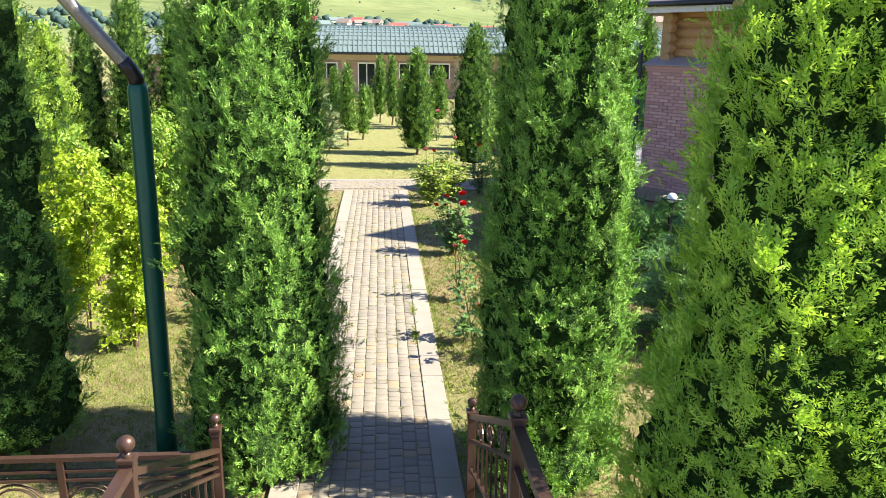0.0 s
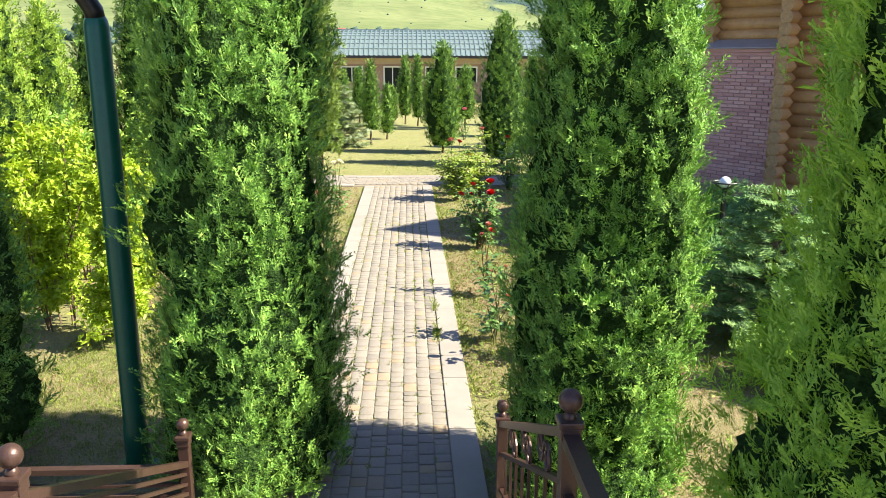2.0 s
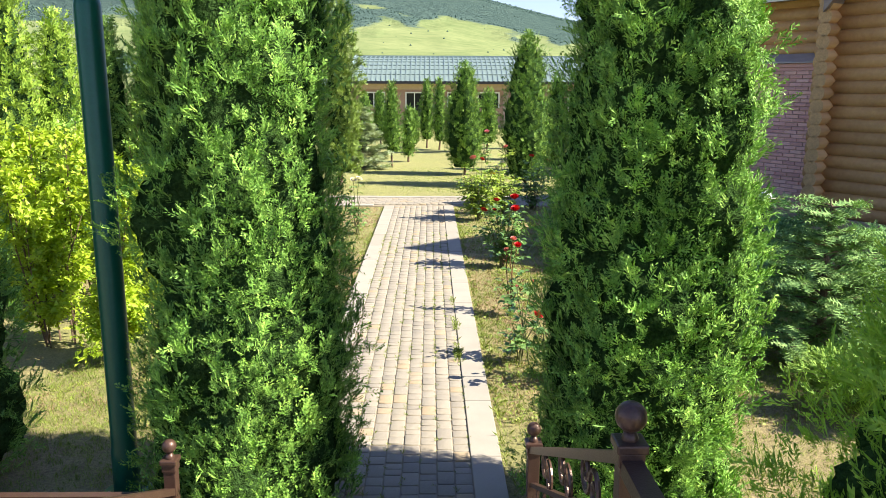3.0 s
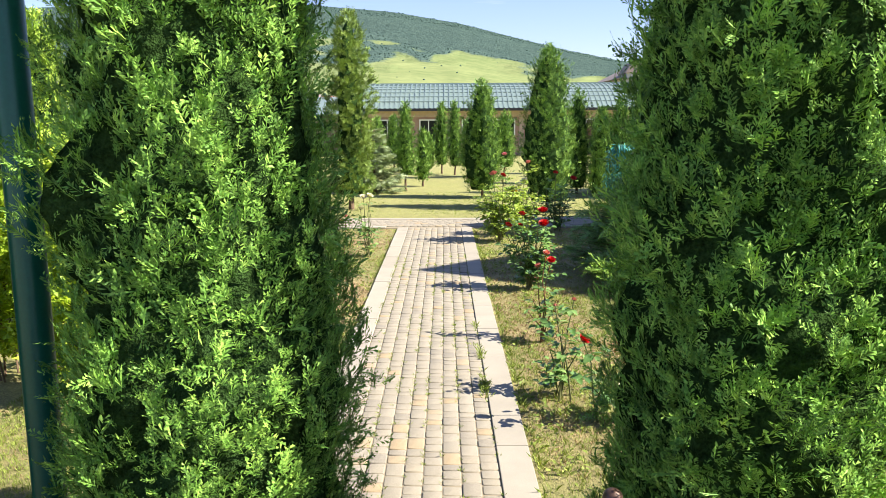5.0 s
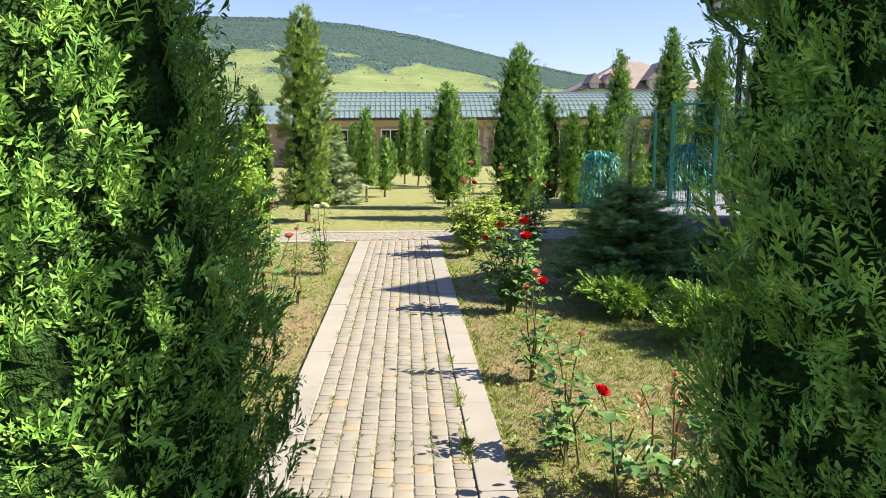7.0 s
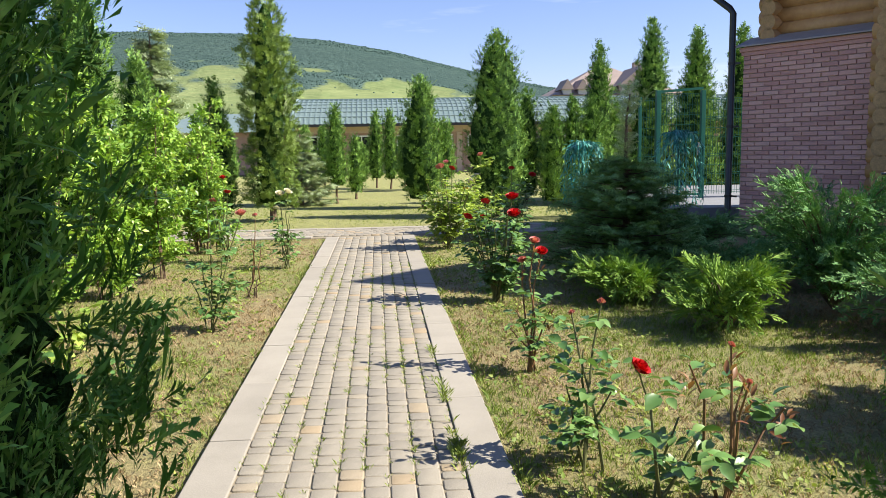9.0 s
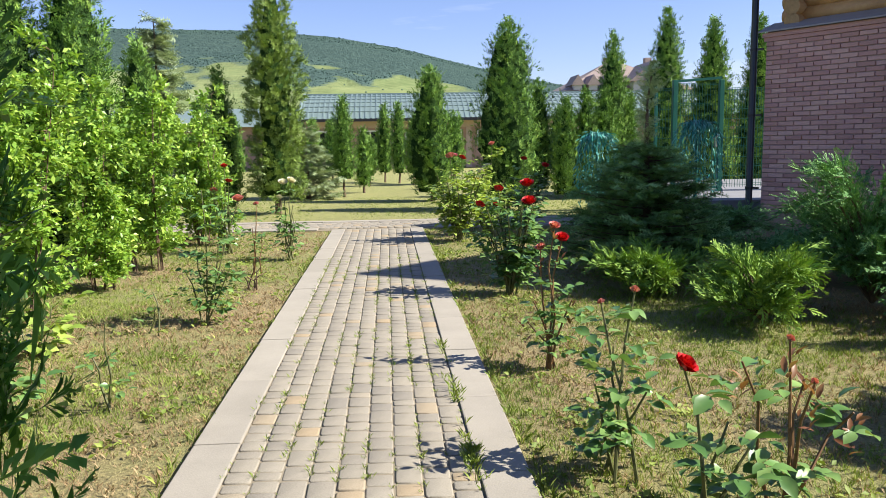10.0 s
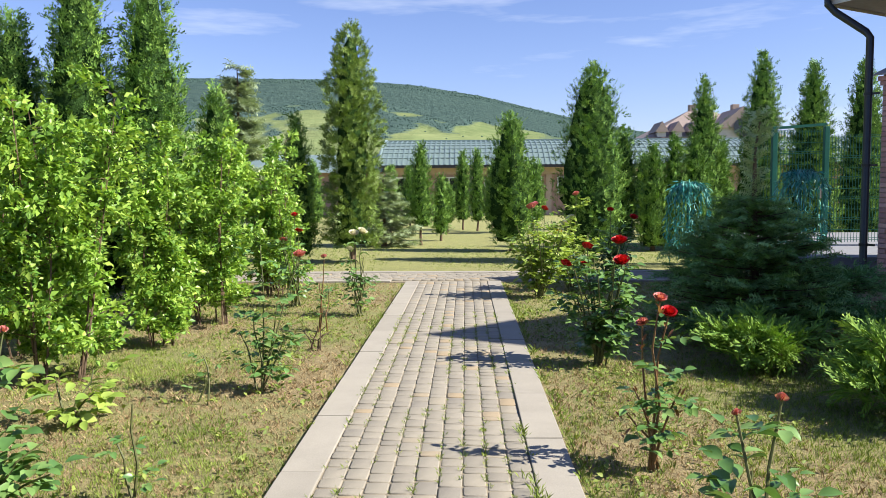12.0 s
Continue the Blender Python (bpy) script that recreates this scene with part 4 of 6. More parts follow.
def villa():
    v = thing("villa", (19.5, 75.0, 0), "large pale house with a brown hipped roof and dormers", "house")
    part("wall", box(bmesh.new(), (-3.9, -3.5, 0), (6.0, 6.0, 5.7)), M_PLASTER, v)
    bm = bmesh.new()
    q = [bm.verts.new(p) for p in ((-4.6, -4.2, 5.6), (6.7, -4.2, 5.6), (6.7, 6.7, 5.6), (-4.6, 6.7, 5.6), (0.3, 1.2, 8.3), (1.9, 1.2, 8.3))]
    for f in ((0, 1, 5, 4), (1, 2, 5), (2, 3, 4, 5), (3, 0, 4), (0, 3, 2, 1)):
        bm.faces.new([q[i] for i in f])
    part("roof", bm, M_ROOF_BROWN, v, "brown hipped roof")
    for x in (0.5, 4.2):
        part("chimney", box(bmesh.new(), (x - 0.3, 0.9, 7.2), (x + 0.3, 1.5, 8.75), 0.03), M_ROOF_BROWN, v)
    for x in (-3.4, -2.1, -0.8):
        d = part("dormer", box(bmesh.new(), (x - 0.35, -4.1, 5.6), (x + 0.35, -2.0, 6.1)), M_PLASTER, v)
        bm = bmesh.new()
        q = [bm.verts.new(p) for p in ((x - 0.55, -4.3, 6.05), (x + 0.55, -4.3, 6.05), (x, -4.3, 6.9), (x - 0.55, -1.5, 6.05), (x + 0.55, -1.5, 6.05), (x, -1.5, 6.9))]
        for f in ((0, 1, 2), (4, 3, 5), (0, 2, 5, 3), (2, 1, 4, 5), (0, 3, 4, 1)):
            bm.faces.new([q[i] for i in f])
        part("dormer_roof", bm, M_ROOF_BROWN, d)
    g = part("gable", box(bmesh.new(), (1.2, -4.4, 0), (4.6, -3.4, 6.4)), M_PLASTER, v)
    bm = bmesh.new()
    q = [bm.verts.new(p) for p in ((0.8, -4.7, 6.3), (5.0, -4.7, 6.3), (2.9, -4.7, 8.0), (0.8, 0.5, 6.3), (5.0, 0.5, 6.3), (2.9, 0.5, 8.0))]
    for f in ((0, 1, 2), (4, 3, 5), (0, 2, 5, 3), (2, 1, 4, 5), (0, 3, 4, 1)):
        bm.faces.new([q[i] for i in f])
    part("gable_roof", bm, M_ROOF_BROWN, g)
    bm = bmesh.new()
    lathe(bm, [(0.75, 0.0), (0.75, 0.06)], 24)
    bmesh.ops.rotate(bm, verts=bm.verts, matrix=Matrix.Rotation(radians(90), 3, "X"))
    bmesh.ops.translate(bm, verts=bm.verts, vec=(2.9, -4.70, 6.35))
    part("arched_window", bm, M_GLASS, v)
    for x in (-2.6, -0.6, 2.2, 3.6):
        part("window", box(bmesh.new(), (x - 0.45, -4.46 if x > 1 else -3.56, 3.4), (x + 0.45, -4.41 if x > 1 else -3.51, 5.0)), M_GLASS, v)


villa()


# ---- trees and shrubs ----
def trunk_mesh(h, r, seed, lean=0.0, top=0.25):
    rng = np.random.default_rng(seed)
    bm = bmesh.new()
    n = 8
    pts = [(lean * h * (i / n) + rng.normal(0, 0.012), rng.normal(0, 0.012), h * i / n) for i in range(n + 1)]
    pts[0] = (0, 0, -0.03)
    tube(bm, pts, [r * (1.25 if i == 0 else 1 - (1 - top) * i / n) for i in range(n + 1)], 8)
    return bm


def column_radius(f, base=0.72, peak=0.28, taper=0.62):
    """Outline of a columnar conifer: f from 0 at the skirt to 1 at the tip."""
    f = np.asarray(f, dtype=float)
    low = base + (1 - base) * np.sin(np.clip(f / peak, 0, 1) * np.pi / 2)
    up = np.clip((1 - f) / (1 - peak), 0, 1) ** taper
    return np.where(f < peak, low, up)


def crown_bulge(angle, z, seed, lumps):
    """How far a crown swells or sinks in: broad lumps with smaller ones on them."""
    c, s = math.cos(angle), math.sin(angle)
    return 1 + 1.6 * lumps * (noise.noise((c * 1.6 + seed, s * 1.6, z * 1.1)) + 0.8 * noise.noise((c * 4.5, s * 4.5 + seed, z * 3.4)))


def thuja_crown(name, h, r, seed, clumps, per, size, skirt=0.12, frond=FROND_FEW, base=0.72, peak=0.28, gap=0.0, rise=0.75, lumps=0.16, lean=0.0, plume=0.15, taper=0.62, shell=0.50, reach=1.1):
    """A columnar conifer crown: tufts of flat sprays, uneven in depth, with dark gaps between."""
    rng = np.random.default_rng(seed)
    grid = np.linspace(0.0, 1.0, 400)
    weight = np.cumsum(0.18 + 0.82 * column_radius(grid, base, peak, taper))
    n = clumps
    f = np.clip(np.interp((np.arange(n) + 0.5) / n, weight / weight[-1], grid) + rng.normal(0, 0.012, n), 0, 1)
    a = np.arange(n) * 2.39996 + rng.normal(0, 0.22, n)
    bulge = np.array([crown_bulge(q, p * h, seed, lumps) for q, p in zip(a, f)])
    rad = r * column_radius(f, base, peak, taper) * bulge
    depth = shell + (1.06 - shell) * rng.random(n) ** 0.75
    cz = skirt + f * (h - skirt)
    c = np.stack([rad * depth * np.cos(a) + lean * cz, rad * depth * np.sin(a), cz], 1)
    if gap:
        keep = rng.random(n) > gap * (0.5 + 0.5 * np.sin(cz * 4 + a * 2))
        c, a, rad, f = c[keep], a[keep], rad[keep], f[keep]
        n = len(c)
    out = np.stack([np.cos(a), np.sin(a), np.zeros(n)], 1)
    tilt = rng.uniform(0.35, 1.0, n) * rise + 1.2 * np.clip(f - 0.8, 0, 1) * 5 * 0.4
    tuft = out + np.stack([np.zeros(n), np.zeros(n), tilt], 1) + rng.normal(0, 0.22, (n, 3))
    tuft /= np.linalg.norm(tuft, axis=1, keepdims=True)
    idx = np.repeat(np.arange(n), per)
    m = len(idx)
    along = rng.random(m)
    scale = rng.uniform(0.75, 1.25, n)[idx]
    fwd = tuft[idx] + rng.normal(0, 0.30, (m, 3))
    pos = c[idx] + tuft[idx] * (along * size * reach * scale)[:, None] - out[idx] * 0.03 + rng.normal(0, 0.26 * size, (m, 3)) * scale[:, None]
    # plumes that stand proud
    up = rng.random(m) < plume
    fwd[up] += np.array((0, 0, 1.0))
    x, y, z = axes_from(fwd, rng, roll=0.9)
    # sprays turn their flat side outwards
    side = np.cross(fwd, out[idx])
    side /= np.linalg.norm(side, axis=1, keepdims=True) + 1e-9
    mixv = rng.random(m)[:, None] < 0.80
    x = np.where(mixv, side, x)
    z = np.cross(x, y)
    return tri_mesh(name, *scatter(frond, pos, x, y, z, size * rng.uniform(0.7, 1.35, m) * scale))


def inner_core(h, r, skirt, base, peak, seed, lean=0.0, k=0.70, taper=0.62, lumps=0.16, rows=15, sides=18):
    """Core seen between the sprays, the crown's inner shade put into its colour."""
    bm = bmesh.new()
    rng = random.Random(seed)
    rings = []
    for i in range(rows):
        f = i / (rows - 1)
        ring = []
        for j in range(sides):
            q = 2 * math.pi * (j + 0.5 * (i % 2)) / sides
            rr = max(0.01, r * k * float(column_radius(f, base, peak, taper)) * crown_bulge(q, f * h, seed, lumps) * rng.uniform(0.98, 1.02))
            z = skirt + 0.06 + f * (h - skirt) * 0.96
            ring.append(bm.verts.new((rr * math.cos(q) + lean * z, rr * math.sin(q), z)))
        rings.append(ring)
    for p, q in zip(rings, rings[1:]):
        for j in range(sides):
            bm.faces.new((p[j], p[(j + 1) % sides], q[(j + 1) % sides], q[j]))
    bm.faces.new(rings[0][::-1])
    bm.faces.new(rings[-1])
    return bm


def thuja(x, y, h, r, seed, label, clumps=420, per=26, size=0.12, skirt=0.12, material=None, group="", frond=FROND_FEW, base=0.72, peak=0.28, gap=0.0, rise=0.75, lumps=0.16, trunk=0.06, lean=0.0, core=0.70, plume=0.15, taper=0.62, shell=0.50, reach=1.1):
    t = thing("thuja", (x, y, 0), label, "tree", group)
    part("trunk", trunk_mesh(h * 0.85, trunk, seed, lean), M_BARK, t, "brown bark")
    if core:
        part("shade_core", inner_core(h, r, skirt, base, peak, seed, lean, core, taper, lumps, *((110, 46) if clumps > 1000 else (24, 18))), M_INNER_SHADE, t, smooth=True)
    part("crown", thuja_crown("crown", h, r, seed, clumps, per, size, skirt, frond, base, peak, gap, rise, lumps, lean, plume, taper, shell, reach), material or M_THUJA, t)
    return t


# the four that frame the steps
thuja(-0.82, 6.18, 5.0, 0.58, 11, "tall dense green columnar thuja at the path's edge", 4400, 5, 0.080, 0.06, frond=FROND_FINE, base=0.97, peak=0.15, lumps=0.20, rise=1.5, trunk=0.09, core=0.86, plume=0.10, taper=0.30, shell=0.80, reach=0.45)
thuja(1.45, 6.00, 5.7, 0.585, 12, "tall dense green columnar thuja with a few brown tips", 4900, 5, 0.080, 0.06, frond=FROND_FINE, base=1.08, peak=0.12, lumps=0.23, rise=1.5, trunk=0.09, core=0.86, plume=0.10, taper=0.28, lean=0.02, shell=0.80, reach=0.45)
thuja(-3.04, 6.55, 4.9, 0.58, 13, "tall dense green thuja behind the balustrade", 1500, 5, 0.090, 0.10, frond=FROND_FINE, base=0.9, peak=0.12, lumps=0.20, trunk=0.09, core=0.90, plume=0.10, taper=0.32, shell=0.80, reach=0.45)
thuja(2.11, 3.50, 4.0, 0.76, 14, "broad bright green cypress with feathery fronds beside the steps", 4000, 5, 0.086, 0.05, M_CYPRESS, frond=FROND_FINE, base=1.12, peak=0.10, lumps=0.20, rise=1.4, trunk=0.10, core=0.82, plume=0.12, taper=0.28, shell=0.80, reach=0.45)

# thujas on the lawns beyond
FAR_LABEL = "slim dark green thuja with a bare foot on the lawn"
for i, (x, y, h, r, skirt) in enumerate(((-1.0, 27.4, 2.72, 0.31, 0.42), (-0.52, 29.2, 1.95, 0.24, 0.15), (-0.42, 33.0, 1.7, 0.24, 0.3), (0.10, 35.6, 2.9, 0.32, 0.3), (0.62, 34.6, 2.95, 0.30, 0.3), (1.28, 25.2, 3.30, 0.58, 0.16),
                                         (2.75, 22.3, 3.95, 0.66, 0.12), (2.55, 33.5, 2.5, 0.42, 0.3), (1.10, 33.0, 2.2, 0.32, 0.35), (-1.9, 36.0, 2.4, 0.35, 0.3), (-2.4, 33.5, 2.3, 0.40, 0.25), (3.9, 30.0, 2.6, 0.45, 0.2),
                                         (4.15, 26.3, 3.0, 0.40, 0.1), (-5.2, 34.0, 2.5, 0.40, 0.3), (4.6, 35.0, 2.4, 0.40, 0.3), (6.2, 33.0, 2.6, 0.42, 0.3))):
    thuja(x, y, h - 0.14, r - 0.07, 30 + i, FAR_LABEL, int(300 * h * r) + 110, 5, 0.112, skirt, M_THUJA_FAR, "lawn thujas", FROND_FEW, base=0.66, peak=0.30, gap=0.08, taper=0.42, rise=1.5, lumps=0.26, trunk=0.035, core=0.86, plume=0.35, shell=0.66)
for i, (x, y, h, r) in enumerate(((5.15, 25.2, 2.75, 0.42), (4.60, 25.0, 2.55, 0.38), (5.65, 25.3, 2.7, 0.42), (6.0, 25.8, 4.15, 0.55), (6.5, 26.0, 2.7, 0.40), (7.7, 26.6, 4.85, 0.70), (9.05, 26.8, 4.65, 0.74), (10.45, 27.0, 4.75, 0.70), (11.9, 27.2, 4.6, 0.7))):
    thuja(x, y, h - 0.16, r - 0.09, 60 + i, "dense pointed green thuja in a row behind the fence", int(250 * h * r) + 120, 5, 0.124, 0.05, M_THUJA_FAR, "thuja row", FROND_FEW, base=0.85, peak=0.18, rise=1.5, lumps=0.2, trunk=0.05, core=0.86, plume=0.35, shell=0.68)
# left row behind the shrubs
for i, (x, y, h, r) in enumerate(((-3.92, 16.7, 4.3, 0.54), (-4.76, 16.5, 4.4, 0.57), (-5.7, 16.6, 3.8, 0.50), (-4.0, 19.6, 3.15, 0.42), (-3.3, 22.6, 3.0, 0.36), (-5.2, 13.6, 3.6, 0.5), (-6.2, 13.2, 3.9, 0.5), (-4.6, 11.0, 3.7, 0.48), (-5.6, 10.6, 3.9, 0.5), (-8.4, 16.6, 4.1, 0.52))):
    thuja(x, y, h - 0.1, r - 0.04, 80 + i, "tall green thuja in the hedge row behind the shrubs", int(300 * h * r) + 140, 5, 0.112, 0.08, M_THUJA_LIME if y < 14 else M_THUJA_FAR, "hedge thujas", FROND_FEW, base=0.85, peak=0.16, rise=1.4, lumps=0.22, trunk=0.05, core=0.86, plume=0.3, taper=0.45, shell=0.68)
# the tall sparse one past the cross path
thuja(-2.12, 22.4, 4.65, 0.50, 120, "very tall sparse thuja with thin olive-green foliage", 700, 12, 0.11, 0.30, M_THUJA_DRY, "", FROND_FEW, base=0.85, peak=0.55, gap=0.22, lumps=0.30, trunk=0.06, core=0.55, taper=0.38)


def pine(x, y, h, r, seed, label, material, whorls=9, per=7, size=0.20, name="pine_tree", tips=None, body=0.95, full=0.85):
    """A conifer with limbs in whorls, clothed with needle twigs."""
    rng = np.random.default_rng(seed)
    t = thing(name, (x, y, 0), label, "tree")
    part("trunk", trunk_mesh(h * 0.97, 0.035 + 0.012 * h, seed, top=0.12), M_BARK, t, "brown bark")
    bm = bmesh.new()
    pos, fwd = [], []
    for w in range(whorls):
        f = w / whorls
        z0 = h * (0.04 + body * f)
        ll = r * (1 - f) ** full + 0.08
        for k in range(per):
            a = 2 * math.pi * (k + rng.random() * 0.7) / per + w * 0.6
            l = ll * rng.uniform(0.70, 1.12)
            z = z0 + rng.normal(0, 0.35 * h * body / whorls)
            p0, p1, p2 = Vector((0, 0, z)), Vector((math.cos(a) * l * 0.55, math.sin(a) * l * 0.55, z + l * 0.06)), Vector((math.cos(a) * l, math.sin(a) * l, z + l * 0.16))
            tube(bm, [p0, p1, p2], [0.012, 0.008, 0.003], 4)
            m = max(6, int(l * 34))
            for q in np.linspace(0.12, 1, m):
                p = p0.lerp(p1, q / 0.55) if q < 0.55 else p1.lerp(p2, (q - 0.55) / 0.45)
                for s in (-1, 1):
                    b = a + s * rng.uniform(0.3, 1.1)
                    pos.append((p.x, p.y, p.z + rng.normal(0, 0.02)))
                    fwd.append((math.cos(b), math.sin(b), rng.uniform(-0.35, 0.35)))
    tagged(part("branchwork", bm, M_BARK, t), "", "", "", "stuff")
    pos, fwd = np.array(pos), np.array(fwd)
    x_, y_, z_ = axes_from(fwd, rng, roll=0.4)
    part("needles", tri_mesh("needles", *scatter(NEEDLES, pos, x_, y_, z_, size * rng.uniform(0.7, 1.3, len(pos)))), material, t)
    if tips:
        n = 90
        top = np.stack([rng.normal(0, 0.012, n), rng.normal(0, 0.012, n), h * rng.uniform(0.64, 1.0, n)], 1)
        a = rng.random(n) * 6.28
        f2 = np.stack([np.cos(a), np.sin(a), rng.uniform(0.1, 0.9, n)], 1)
        chunks = [scatter(NEEDLES, top, *axes_from(f2, rng), 0.16)]
        for k in range(5):
            a = k * 1.257 + 0.3
            pts = np.array([(math.cos(a) * q * 0.30, math.sin(a) * q * 0.30, h * 0.86 + 0.10 * q + 0.16 * q * q) for q in np.linspace(0.1, 1, 9)])
            b = rng.random(9) * 6.28
            chunks.append(scatter(NEEDLES, pts, *axes_from(np.stack([np.cos(b), np.sin(b), np.full(9, 0.6)], 1), rng), 0.09))
        part("leading_shoot", tri_mesh("young_shoots", *joined(chunks)), tips, t, "pale green young shoots")
    return t


pine(2.95, 13.95, 2.12, 0.98, 201, "dark green young spruce with a pale leading shoot", M_SPRUCE, 13, 12, 0.14, "spruce", M_SHOOT, 0.60, 0.60)
pine(-5.6, 26.5, 4.7, 0.95, 202, "airy grey-green pine beyond the hedge", M_PINE, 15, 8, 0.34)
pine(-1.95, 27.0, 2.0, 0.75, 203, "bushy olive-green young pine on the lawn", M_PINE, 9, 8, 0.24)
pine(3.95, 8.8, 1.60, 0.98, 205, "broad dark green dwarf spruce on the lawn", M_SPRUCE, 9, 10, 0.16, "spruce")
pine(4.2, 19.3, 0.75, 0.6, 204, "low dark green young spruce by the cross path", M_SPRUCE, 6, 8, 0.16, "spruce")


def juniper(x, y, spread, h, seed, label, n=70, lean=(0, 0), size=0.12, material=None, per=4):
    """A spreading juniper: long arching limbs close to the ground with feathery sprays."""
    rng = np.random.default_rng(seed)
    t = thing("juniper", (x, y, 0), label, "shrub", "junipers")
    bm, pos, fwd = bmesh.new(), [], []
    for k in range(n):
        a = rng.random() * 6.283
        l = spread * rng.uniform(0.45, 1.0)
        e = h * rng.uniform(0.35, 1.15)
        pts = []
        for q in np.linspace(0, 1, 6):
            d = l * q
            pts.append(Vector((math.cos(a) * d + lean[0] * q, math.sin(a) * d + lean[1] * q, 0.04 + e * math.sin(min(1.0, q * 1.05) * math.pi * 0.55) ** 0.9)))
        tube(bm, pts, [0.014, 0.012, 0.009, 0.007, 0.005, 0.003], 4, False)
        for q in np.linspace(0.22, 1.0, int(12 + 12 * l)):
            i = min(4, int(q * 5))
            p = pts[i].lerp(pts[i + 1], q * 5 - i)
            d = (pts[i + 1] - pts[i]).normalized()
            for s in range(per):
                pos.append(p + Vector(rng.normal(0, 0.035, 3)))
                v = d + Vector(rng.normal(0, 0.55, 3)) + Vector((0, 0, 0.30))
                fwd.append(v)
    tagged(part("branchwork", bm, M_BARK, t), "", "", "", "stuff")
    pos, fwd = np.array(pos), np.array(fwd)
    part("sprays", tri_mesh("sprays", *scatter(JUNIPER_FROND, pos, *axes_from(fwd, rng), size * rng.uniform(0.7, 1.3, len(pos)))), material or M_JUNIPER_DARK, t)


juniper(4.12, 11.75, 0.74, 1.00, 301, "bushy blue-green juniper beside the lawn", 78)
juniper(2.95, 11.25, 0.44, 0.40, 302, "low spreading bright green juniper on the lawn", 26, size=0.17, material=M_JUNIPER, per=3)
juniper(2.58, 12.70, 0.52, 0.24, 309, "creeping bright green juniper at the lawn's edge", 22, size=0.17, material=M_JUNIPER, per=3)
juniper(5.6, 10.2, 0.90, 0.85, 303, "broad green juniper near the log wall", 60)
juniper(5.9, 14.6, 0.85, 0.32, 304, "low dark green juniper under the brick wall", 40)
juniper(3.62, 7.5, 0.50, 0.32, 305, "low feathery juniper near the thujas", 36, material=M_JUNIPER)
juniper(4.35, 10.75, 0.85, 0.48, 310, "low dark juniper at the lawn's far side", 44)
juniper(4.9, 12.9, 0.9, 0.34, 306, "bushy juniper in front of the log wall", 50)
juniper(4.8, 16.4, 0.8, 0.30, 307, "low dark juniper near the downpipe", 36)
juniper(4.0, 13.6, 0.8, 0.30, 308, "creeping dark juniper round the spruce", 40)


def leafy_shrub(x, y, h, r, seed, label, leaves=5200, size=0.062, stems=9, foot=0.05, material=None, group="garden shrubs", name="shrub"):
    """Upright stems with side twigs, leaves along them in tufts."""
    rng = np.random.default_rng(seed)
    t = thing(name, (x, y, 0), label, "shrub", group)
    bm, segs = bmesh.new(), []
    for k in range(stems):
        a, d = rng.random() * 6.283, r * math.sqrt(rng.random()) * 0.75
        top = Vector((math.cos(a) * d, math.sin(a) * d, h * rng.uniform(0.72, 1.0)))
        base = Vector((math.cos(a) * r * 0.22, math.sin(a) * r * 0.22, -0.03))
        mid = base.lerp(top, 0.5) + Vector((rng.normal(0, 0.05), rng.normal(0, 0.05), 0))
        tube(bm, [base, mid, top], [0.010, 0.007, 0.003], 5)
        for q in np.linspace(0.07, 1, 17):
            p = base.lerp(mid, q * 2) if q < 0.5 else mid.lerp(top, q * 2 - 1)
            b, l = rng.random() * 6.283, r * rng.uniform(0.25, 0.62) * (1.15 - 0.6 * q)
            e = p + Vector((math.cos(b) * l, math.sin(b) * l, l * rng.uniform(-0.15, 0.8)))
            if q > foot:
                tube(bm, [p, e], [0.005, 0.002], 3, False)
                segs.append((p, e))
    part("stem", bm, M_BARK, t)
    a0 = np.array([s[0] for s in segs])
    a1 = np.array([s[1] for s in segs])
    i = rng.integers(0, len(segs), leaves)
    q = rng.random(leaves) ** 0.6 * 1.08
    d = a1[i] - a0[i]
    d /= np.linalg.norm(d, axis=1, keepdims=True)
    pos = a0[i] + (a1[i] - a0[i]) * q[:, None] + rng.normal(0, 0.035, (leaves, 3))
    fwd = d * 0.7 + rng.normal(0, 0.75, (leaves, 3)) + np.array((0, 0, -0.1))
    part("leaves", tri_mesh("leaves", *scatter(LEAF, pos, *axes_from(fwd, rng, roll=0.7), size * rng.uniform(0.6, 1.3, leaves))), material or M_SHRUB, t)
    return t


for i, (x, y, h, r, n) in enumerate(((-2.75, 8.8, 1.9, 0.50, 6000), (-3.5, 9.4, 2.2, 0.60, 7000), (-2.95, 10.4, 1.75, 0.50, 5000), (-2.90, 12.2, 2.30, 0.72, 9500), (-2.65, 13.6, 1.7, 0.50, 5500), (-2.62, 15.0, 2.20, 0.80, 10000), (-3.7, 13.2, 2.2, 0.65, 6000), (-3.6, 16.0, 2.15, 0.6, 5600), (-2.42, 17.2, 2.15, 0.66, 7000), (-3.9, 11.4, 2.2, 0.6, 5200), (-2.6, 18.0, 1.35, 0.4, 2600), (-4.6, 18.2, 1.9, 0.6, 4000))):
    leafy_shrub(x, y, h, r, 400 + i, "bushy leafy shrub, fresh yellow-green in the sun", int(n * (1.6 if y < 11 else 1.35)), 0.062 if y < 14 else 0.068, 9 if h > 1.9 else 6, 0.12, material=M_SHRUB_GOLD if y < 11 else None)


